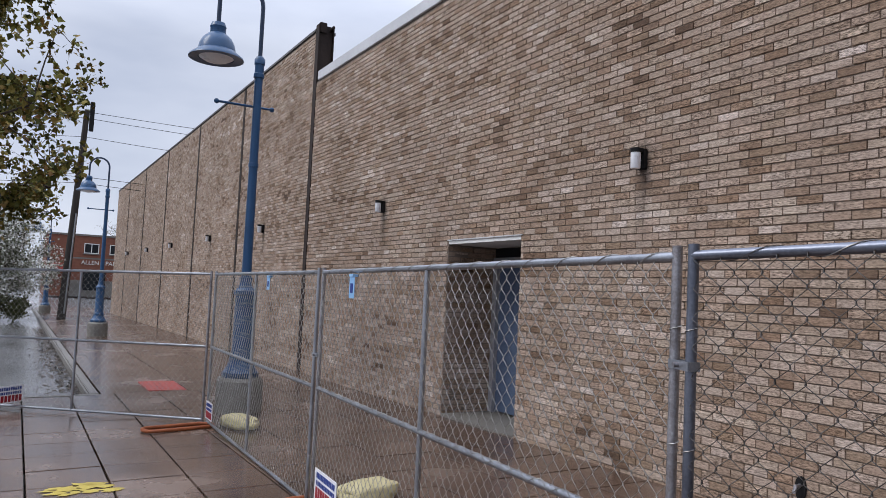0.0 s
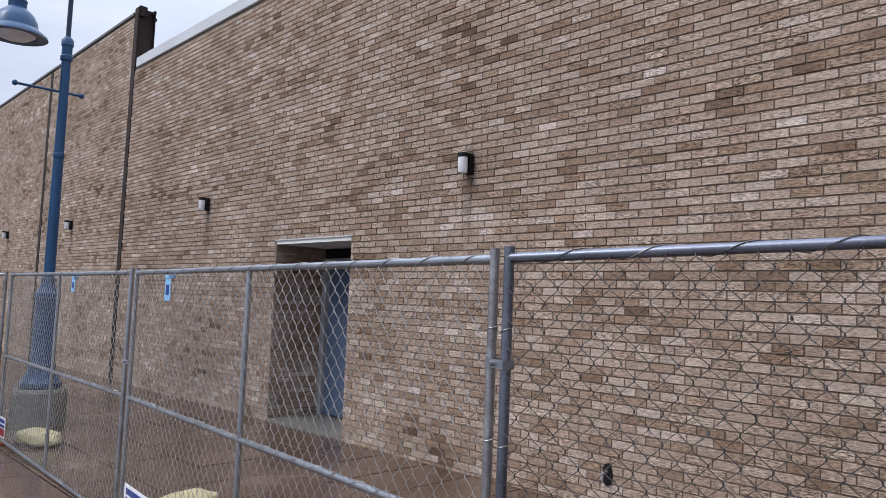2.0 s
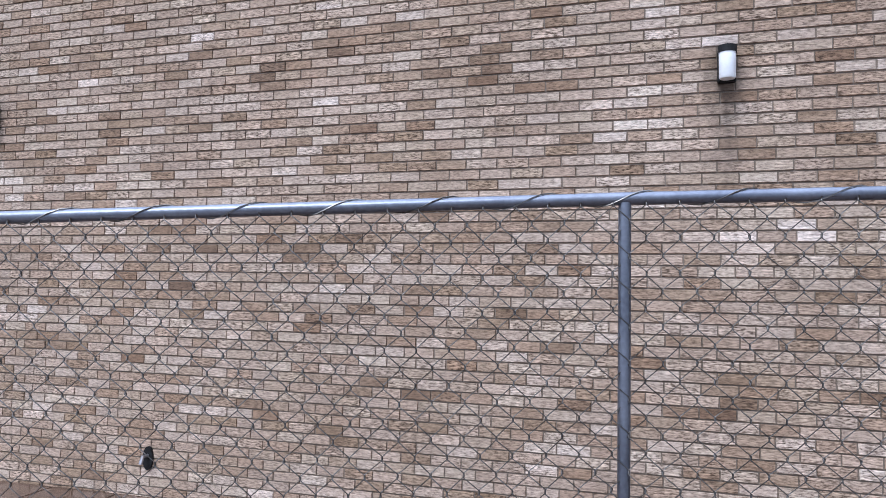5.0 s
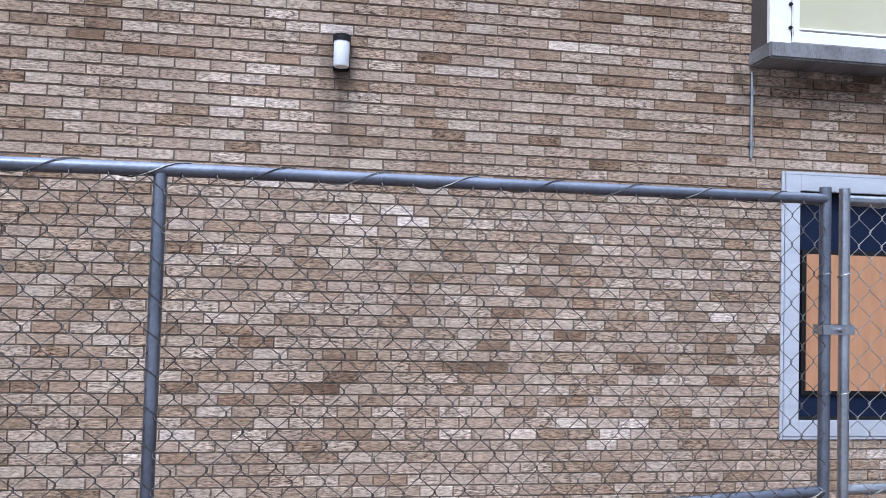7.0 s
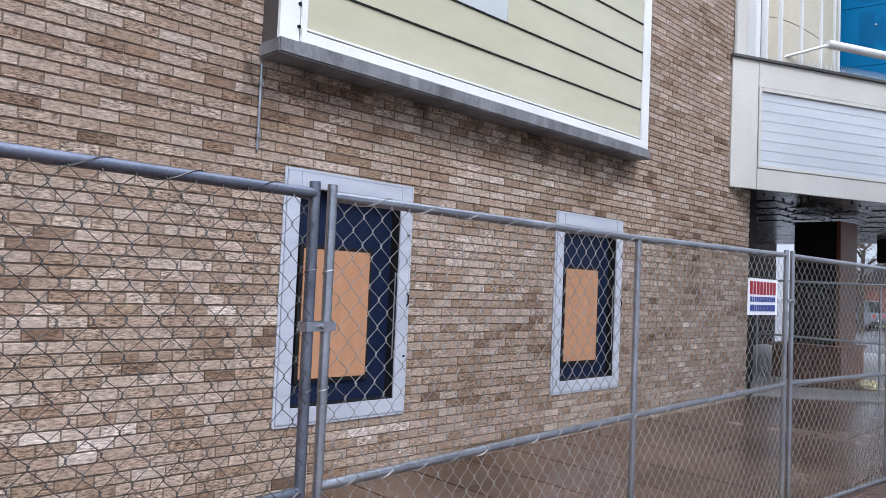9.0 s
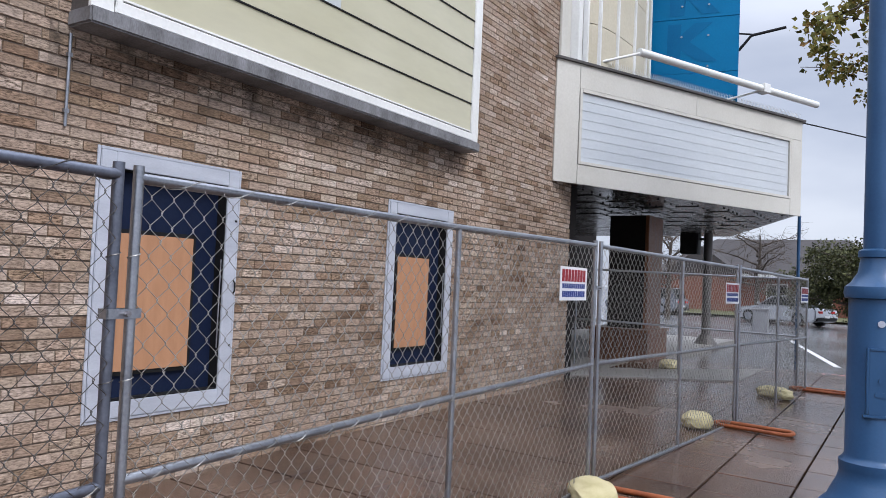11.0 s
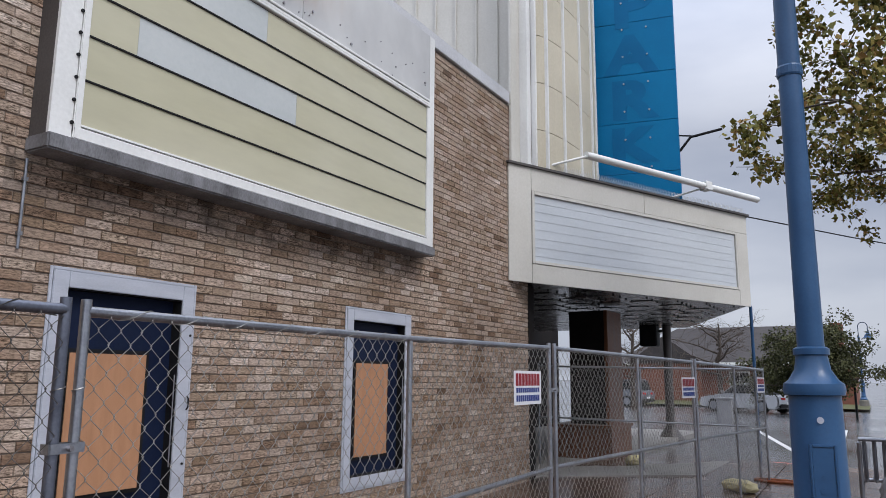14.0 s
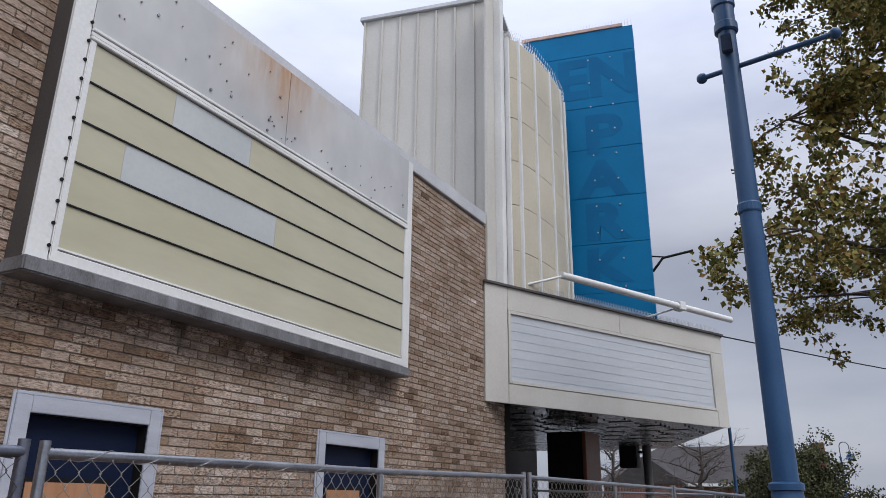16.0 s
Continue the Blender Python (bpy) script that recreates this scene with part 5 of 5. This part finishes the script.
tree("bare_tree", "leafless tree behind the far brick building", (-95.0, 5.5, -0.5), 9.5, 3.5, 22, 0, 0.1, LEAF, 0.16, 2.6, 0.1, 13)
tree("blossom_tree", "small pear tree in white blossom across the street", (62.0, -9.0, 0.15), 4.5, 2.0, 25, 3500, 0.2, BLOSSOM, 0.1, 0.9, 0.2, 10)

# ---- hedge, pole and cables ----
rng = np.random.default_rng(30)
pts = [(-38.5 + rng.uniform(-1.2, 1.2), -6.4 + rng.uniform(-2.6, 1.9), -0.45 + rng.uniform(0.1, 1.0)) for _ in range(260)]
v, f = leaf_cloud(pts, 5000, 0.14, 31, 0.1)
me = bpy.data.meshes.new("hedge")
me.from_pydata(v, [], f)
me.materials.append(NEEDLE)
tagged(new("hedge", me), "low dark clipped hedge by the lot", "hedge", kind="stuff")

pole = thing("utility_pole", "leaning dark wooden utility pole with street light arm", "utility pole")
foot, top = Vector((-38.0, -3.05, -0.45)), Vector((-38.0, -2.62, 9.5))
part("shaft", tube(bmesh.new(), (foot, top), 0.19, 12, 0.12), POLE_WOOD, pole, smooth=True)
part("light_arm", tube(bmesh.new(), (foot.lerp(top, 0.72), foot.lerp(top, 0.78) + Vector((0, -0.7, 0.2)), foot.lerp(top, 0.82) + Vector((0, -1.5, 0.3))), 0.04, 8), GALV, pole)
part("light_head", boxed(-38.12, -37.88, -4.85, -4.25, 8.38, 8.5, bevel=0.03), GREY_METAL, pole)
part("insulator_bracket", boxed(-38.08, -37.92, -2.5, -2.3, 8.5, 9.9, bevel=0.02), BLACK, pole)
part("riser_pipe", bar(foot + Vector((0.2, 0.1, 0.3)), foot.lerp(top, 0.5) + Vector((0.17, 0.08, 0)), 0.04), GALV, pole)


def cable(name, a, b, sag, r=0.012):
    a, b = Vector(a), Vector(b)
    pts = [a.lerp(b, k / 16) - Vector((0, 0, sag * 4 * (k / 16) * (1 - k / 16))) for k in range(17)]
    return tagged(part(name, tube(bmesh.new(), pts, r, 5), BLACK), "thin black overhead cable across the sky", "cable", "overhead cables")


for dz, sag in ((9.4, 0.5), (9.1, 0.6), (8.2, 0.7), (6.3, 0.5), (6.0, 0.6)):
    cable("overhead_cable", (-38.0, -2.6, dz), (-34.0, 30.0, dz + 0.6), sag)
    cable("overhead_cable", (-38.0, -2.7, dz), (-42.0, -60.0, dz + 0.4), sag * 2)
cable("overhead_cable", (15.0, -0.5, 5.3), (60.0, -30.0, 7.2), 1.2, 0.015)

# ---- far buildings ----
def sash_window(parent, m, w, h, panes=2):
    win = part("window", boxed(-w / 2, w / 2, -0.04, 0.04, -h / 2, h / 2), WHITE_METAL, parent, "white-framed window")
    win.matrix_basis = m
    for k in range(panes):
        x0 = -w / 2 + 0.08 + k * (w - 0.08) / panes
        part("pane", boxed(x0, x0 + (w - 0.08) / panes - 0.08, -0.05, -0.0405, -h / 2 + 0.08, h / 2 - 0.08), CAR_GLASS, win)
    part("sill", boxed(-w / 2 - 0.08, w / 2 + 0.08, -0.12, -0.041, -h / 2 - 0.12, -h / 2 - 0.01), KERB, win)
    return win


shop = thing("brick_building", "two-storey red-brown brick building with name on facade", "building")
part("wall", boxed(-104, -90, -2.4, 6.0, -0.6, 6.1), RED_BRICK, shop)
part("cornice", boxed(-104.1, -89.9, -2.5, 6.1, 6.102, 6.3), KERB, shop)
part("band_course", boxed(-90.06, -89.99, -0.35, 6.0, 3.55, 3.72), KERB, shop)
part("plinth", boxed(-90.08, -89.985, -0.35, 6.0, -0.6, 1.2), KERB, shop)
part("canopy", boxed(-89.98, -88.6, -2.2, -0.1, 2.3, 2.9, bevel=0.05), PLATE_RED, shop, "faded red canopy")
for y, z in ((2.0, 4.75), (4.6, 4.75)):
    sash_window(shop, pose(-89.97, y, z, 0, 0, 90), 1.5, 1.1)
part("shopfront", boxed(-89.98, -89.9, 1.2, 3.6, 0.1, 2.3), CAR_GLASS, shop)
for words, y in (("ALLEN", 1.95), ("PARK", 4.25)):
    me = text_mesh(words, 0.62, 0.03)
    me.materials.append(LETTER)
    ob = new("word", me)
    ob.parent = shop
    ob.matrix_basis = pose(-89.93, y, 3.15, 90, 0, 90)

house = thing("brick_house", "low brick house with grey shingle hip roof", "house")
part("wall", boxed(58, 70, -3.2, 12.5, -0.2, 3.0), RED_BRICK, house)
bm = bmesh.new()
lo = [bm.verts.new(p) for p in ((57.4, -3.8, 2.98), (70.6, -3.8, 2.98), (70.6, 13.1, 2.98), (57.4, 13.1, 2.98))]
hi = [bm.verts.new(p) for p in ((63.8, 0.0, 5.9), (63.8, 9.5, 5.9))]
for q in ((lo[0], lo[1], hi[0]), (lo[1], lo[2], hi[1], hi[0]), (lo[2], lo[3], hi[1]), (lo[3], lo[0], hi[0], hi[1]), (lo[3], lo[2], lo[1], lo[0])):
    bm.faces.new(q)
part("roof", bm, SHINGLE, house)
part("fascia", boxed(57.36, 57.44, -3.8, 13.1, 2.78, 2.98), WHITE_METAL, house)
bm = bmesh.new()
pr = [bm.verts.new(p) for p in ((56.8, 6.2, 2.9), (56.8, 11.8, 2.9), (56.8, 9.0, 4.9), (63.0, 6.2, 2.9), (63.0, 11.8, 2.9), (63.0, 9.0, 4.9))]
for q in ((0, 1, 2), (3, 5, 4), (0, 2, 5, 3), (1, 4, 5, 2), (0, 3, 4, 1)):
    bm.faces.new([pr[i] for i in q])
part("gable", bm, SHINGLE, house)
part("porch_wall", boxed(56.9, 57.99, 6.6, 11.4, -0.2, 2.895), RED_BRICK, house)
part("chimney", boxed(62, 63, -2.6, -1.8, 3.0, 5.9), RED_BRICK, house)
for y in (-1.5, 1.2, 4.0):
    sash_window(house, pose(57.95, y, 1.7, 0, 0, -90), 1.4, 1.3)
lawn = sheet("lawn", NEEDLE, (47.5, 57), (-4, 13), -0.02, "strip of wet lawn before the house", "lawn")

# ---- vehicles ----
def car(name, label, m, paint, length=4.6, width=1.8, height=1.45, suv=False):
    c = thing(name, label, "car", m=m)
    L, W, H = length / 2, width / 2, height
    deck = H * (0.60 if suv else 0.62)
    profile = [(-L, 0.35), (-L, deck * 0.82), (-L + 0.1, deck), (L * 0.45, deck), (L - 0.25, deck * 0.84), (L, deck * 0.66), (L, 0.32), (L - 0.2, 0.22), (-L + 0.2, 0.22)]

    def loft(pts, half, inset):
        bm = bmesh.new()
        a = [bm.verts.new((x, -half + (inset if z > deck * 0.9 else 0), z)) for x, z in pts]
        b = [bm.verts.new((x, half - (inset if z > deck * 0.9 else 0), z)) for x, z in pts]
        bm.faces.new(a)
        bm.faces.new(b[::-1])
        for i in range(len(pts)):
            j = (i + 1) % len(pts)
            bm.faces.new((a[i], b[i], b[j], a[j]))
        bmesh.ops.recalc_face_normals(bm, faces=bm.faces)
        bmesh.ops.bevel(bm, geom=list(bm.edges), offset=0.06, segments=2, affect="EDGES")
        return bm

    part("body", loft(profile, W, 0.04), paint, c, smooth=True)
    back = -L + (0.12 if suv else 0.75)
    cabin = [(back, deck - 0.02), (back + (0.25 if suv else 0.6), H), (L * 0.1, H), (L * 0.48, deck - 0.02)]
    cab = part("cabin", loft(cabin, W - 0.05, 0.16), paint, c, smooth=True)
    for s in (-1, 1):
        bm = bmesh.new()
        g = [(back + 0.35, deck + 0.06), (back + (0.48 if suv else 0.75), H - 0.10), (L * 0.08, H - 0.10), (L * 0.38, deck + 0.06)]
        v = [bm.verts.new((x, s * (W - (0.205 if z > deck + 0.2 else 0.20)), z)) for x, z in g]
        o = [bm.verts.new((x, s * (W - 0.19), z)) for x, z in g]
        bm.faces.new(v)
        bm.faces.new(o[::-1])
        for i in range(4):
            bm.faces.new((v[i], v[(i + 1) % 4], o[(i + 1) % 4], o[i]))
        part("side_glass", bm, CAR_GLASS, cab)
    for x0, x1 in ((back + 0.02, back + (0.22 if suv else 0.5)), (L * 0.15, L * 0.44)):
        sgn = -1 if x0 < 0 else 1
        bm = bmesh.new()
        za, zb = deck + 0.04, H - 0.06
        xa, xb = (x0 - 0.02, x1 - 0.0) if sgn < 0 else (x1 + 0.03, x0 + 0.03)
        q = [(xa, -W + 0.28, za), (xa, W - 0.28, za), (xb, W - 0.32, zb), (xb, -W + 0.32, zb)]
        bm.faces.new([bm.verts.new(p) for p in q])
        bmesh.ops.solidify(bm, geom=bm.faces, thickness=0.02)
        part("screen", bm, CAR_GLASS, cab)
    for x in (-L * 0.6, L * 0.62):
        for s in (-1, 1):
            w = part("wheel", tube(bmesh.new(), ((x, s * (W - 0.2), 0.33), (x, s * (W + 0.01), 0.33)), 0.33, 20), RUBBER, c)
            part("rim", tube(bmesh.new(), ((x, s * (W + 0.0), 0.33), (x, s * (W + 0.018), 0.33)), 0.21, 14), GALV, w)
    for s in (-1, 1):
        part("tail_light", boxed(-L - 0.012, -L + 0.1, s * (W - 0.42) - 0.16, s * (W - 0.42) + 0.3 * s * 0 + 0.16, deck * 0.72, deck * 0.86, bevel=0.02), TAIL_RED, c)
        part("headlight", boxed(L - 0.2, L + 0.012, s * (W - 0.32) - 0.16, s * (W - 0.32) + 0.16, deck * 0.62, deck * 0.76, bevel=0.02), HEADLIGHT, c)
        part("mirror", boxed(L * 0.3, L * 0.36, s * (W + 0.08) - 0.09, s * (W + 0.08) + 0.09, deck + 0.05, deck + 0.19, bevel=0.03), paint, c)
    part("rear_plate", boxed(-L - 0.016, -L - 0.004, -0.2, 0.2, deck * 0.5, deck * 0.62), SIGN_WHITE, c)
    part("bumper", boxed(-L - 0.03, -L + 0.08, -W + 0.12, W - 0.12, 0.3, 0.48, bevel=0.03), BLACK, c)
    return c


ROAD = gz(40, 0) - 0.14
car("sedan", "silver sedan with red tail lights on the wet street", pose(42.0, 1.3, gz(40, 1) - 0.14, 0, 0, 62), SILVER_PAINT)
car("sedan", "white car parked behind the hedge", pose(-50.0, -6.2, -0.75, 0, 0, 80), WHITE_PAINT)
car("suv", "dark car parked far across the junction", pose(46.0, 9.6, ROAD, 0, 0, 80), GREY_PAINT, 4.7, 1.85, 1.6, True)

# ---- street furniture across the junction ----
copy_thing(lamp_one, pose(54.0, -3.68, gz(40, -4)) @ Matrix.Scale(0.91, 4))
signal = thing("signal_pole", "dark rusty post with hanging signal box", "signal pole")
part("shaft", bar((20.9, 0.22, 0.1), (20.9, 0.22, 5.2), 0.11, 14), DARK_METAL, signal, smooth=True)
part("base", lathe(bmesh.new(), ((0.34, 0.08), (0.34, 0.2), (0.24, 0.34), (0.13, 0.5)), 16, (20.9, 0.22, 0)), DARK_METAL, signal)
part("signal_box", boxed(20.6, 21.0, 0.42, 0.86, 2.55, 3.1, bevel=0.02), BLACK, signal)
part("bracket", bar((20.9, 0.22, 2.95), (20.85, 0.6, 2.95), 0.03), BLACK, signal)
bin_far = thing("litter_bin", "small grey square litter bin", "litter bin")
part("bin_body", boxed(30.0, 30.5, 0.2, 0.7, 0.1, 1.0, bevel=0.03), GREY_METAL, bin_far)
part("bin_lid", boxed(29.95, 30.55, 0.15, 0.75, 1.002, 1.08, bevel=0.03), GREY_METAL, bin_far)
post_s = thing("sign_post", "black post with small green street plate", "sign post")
part("shaft", bar((38.0, -3.6, 0.05), (38.0, -3.6, 3.0), 0.05), BLACK, post_s)
part("plate", boxed(37.97, 38.03, -4.0, -3.3, 2.3, 2.5), NEEDLE, post_s)

bm = bmesh.new()
for x0, y0, x1, y1, w in ((19.5, -2.9, 29.0, -0.6, 0.14), (18.6, -3.6, 30.0, -3.4, 0.14), (-30, -8.5, -12, -8.5, 0.12), (-30, -11.5, -12, -11.5, 0.12), (24, -12, 24, -4.5, 0.3)):
    a, b = Vector((x0, y0)), Vector((x1, y1))
    n = Vector((-(b - a).y, (b - a).x)).normalized() * w / 2
    vs = [bm.verts.new((q.x, q.y, gz(q.x, q.y) - 0.14 + 0.004)) for q in (a - n, b - n, b + n, a + n)]
    bm.faces.new(vs)
tagged(part("road_marking", bm, ROAD_WHITE), "worn white road markings on wet asphalt", "road marking", kind="structure")
rt = thing("tactile_plate", "red tactile paving plate at the crossing", "tactile plate", kind="structure")
part("slab", boxed(15.9, 17.6, -3.3, -2.4, gz(13, -3) - 0.14, gz(13, -3) - 0.12), PLATE_RED, rt)


# ---- bench ----
def bench(x, y, turn):
    b = thing("bench", "grey steel strap bench with curved arms and back", "bench", m=pose(x, y, gz(x, y), 0, 0, turn))
    Lb = 1.8
    for k in range(19):
        u = -Lb / 2 + 0.05 + k * (Lb - 0.1) / 18
        pts = [(u, -0.28, 0.41), (u, -0.22, 0.445), (u, 0.10, 0.43), (u, 0.22, 0.47), (u, 0.29, 0.62), (u, 0.35, 0.86), (u, 0.39, 0.90)]
        bm = bmesh.new()
        for p0, p1 in zip(pts, pts[1:]):
            tube(bm, (p0, p1), 0.022, 4)
        part("strap", bm, GALV, b)
    part("front_rail", bar((-Lb / 2, -0.28, 0.40), (Lb / 2, -0.28, 0.40), 0.022), GALV, b, smooth=True)
    part("back_rail", bar((-Lb / 2, 0.39, 0.90), (Lb / 2, 0.39, 0.90), 0.022), GALV, b, smooth=True)
    for u in (-Lb / 2, -Lb / 6, Lb / 6, Lb / 2):
        pts = [(u, 0.36, 0.86), (u, 0.15, 0.80), (u, -0.12, 0.70), (u, -0.28, 0.58), (u, -0.33, 0.46), (u, -0.30, 0.40)]
        part("arm", tube(bmesh.new(), pts, 0.02, 8), GALV, b, smooth=True)
    for u in (-Lb / 2, Lb / 2):
        part("leg", tube(bmesh.new(), ((u, -0.26, 0.40), (u, -0.30, 0.0)), 0.022, 8), GALV, b, smooth=True)
        part("leg", tube(bmesh.new(), ((u, 0.36, 0.86), (u, 0.25, 0.40), (u, 0.30, 0.0)), 0.022, 8), GALV, b, smooth=True)
    return b


bench(9.15, -4.72, 180)
bench(11.1, -5.1, 92)

# ---- pavement flags ----
pavement = thing("pavement", "wet brown concrete flag pavement beside the wall", "pavement", kind="structure")


def flag_mesh(w, d, name="flag"):
    bm = bmesh.new()
    g = 0.009
    box(bm, g, w - g, g, d - g, -0.16, 0.0)
    for v in bm.verts:
        v.co.z += 0.0125 * v.co.x + 0.015 * v.co.y
    top = [e for e in bm.edges if all(v.co.z > -0.1 for v in e.verts)]
    bmesh.ops.bevel(bm, geom=top, offset=0.003, segments=1, affect="EDGES")
    return finish(bm, name, SLAB)


PITCH = 0.595
flag = flag_mesh(PITCH, PITCH)
random.seed(8)
joined_v, joined_f = [], []
cells = [(-11.45 + i * PITCH, -PITCH * (j + 1) + 0.0) for i in range(46) for j in range(13)]
for x, y in cells:
    z = 0.10 + 0.0125 * x + 0.015 * y + random.uniform(-0.002, 0.002)
    if -6.3 < y < -2.0 and (-11.2 < x < -4.6 or 5.0 < x < 13.4):
        ob = new("flag", flag)
        ob.parent = pavement
        ob.location = (x, y, z)
    else:
        n = len(joined_v)
        joined_v += [(v.co.x + x, v.co.y + y, v.co.z + z) for v in flag.vertices]
        joined_f += [tuple(n + k for k in p.vertices) for p in flag.polygons]
strip = flag_mesh(1.5, 1.25)
x = -11.45
while x > -59:
    x -= 1.5
    for j in range(3):
        y = -1.25 * (j + 1)
        n = len(joined_v)
        z = 0.10 + 0.0125 * x + 0.015 * y
        joined_v += [(v.co.x + x, v.co.y + y, v.co.z + z) for v in strip.vertices]
        joined_f += [tuple(n + k for k in p.vertices) for p in strip.polygons]
me = bpy.data.meshes.new("flag_field")
me.from_pydata(joined_v, [], joined_f)
me.materials.append(SLAB)
ob = new("flag_field", me)
ob.parent = pavement
tagged(ob, kind="stuff")
kerb((-59, -3.92), (-11.45, -3.92))
kerb((-11.45, -3.76), (-11.45, -7.7))
kerb((15.96, -7.7), (15.96, 0.0))

# ---- single bricks within reach ----
for xa, xb, za, zb in near_rows:
    key = round(xb - xa, 3)
    me = bpy.data.meshes.get("brick_%s" % key)
    if me is None:
        bm = bmesh.new()
        w, h, c = (xb - xa) / 2, (zb - za) / 2, 0.003
        v = [bm.verts.new(p) for p in ((-w, 0.012, -h), (w, 0.012, -h), (w, 0.012, h), (-w, 0.012, h), (-w + c, -0.001, -h + c), (w - c, -0.002, -h + c), (w - c, -0.001, h - c), (-w + c, -0.002, h - c))]
        for q in ((4, 5, 6, 7), (0, 1, 5, 4), (1, 2, 6, 5), (2, 3, 7, 6), (3, 0, 4, 7)):
            bm.faces.new([v[i] for i in q])
        me = finish(bm, "brick_%s" % key, BRICK_ONE)
    ob = new("brick", me)
    ob.parent = wall_side
    ob.location = ((xa + xb) / 2, 0, (za + zb) / 2)
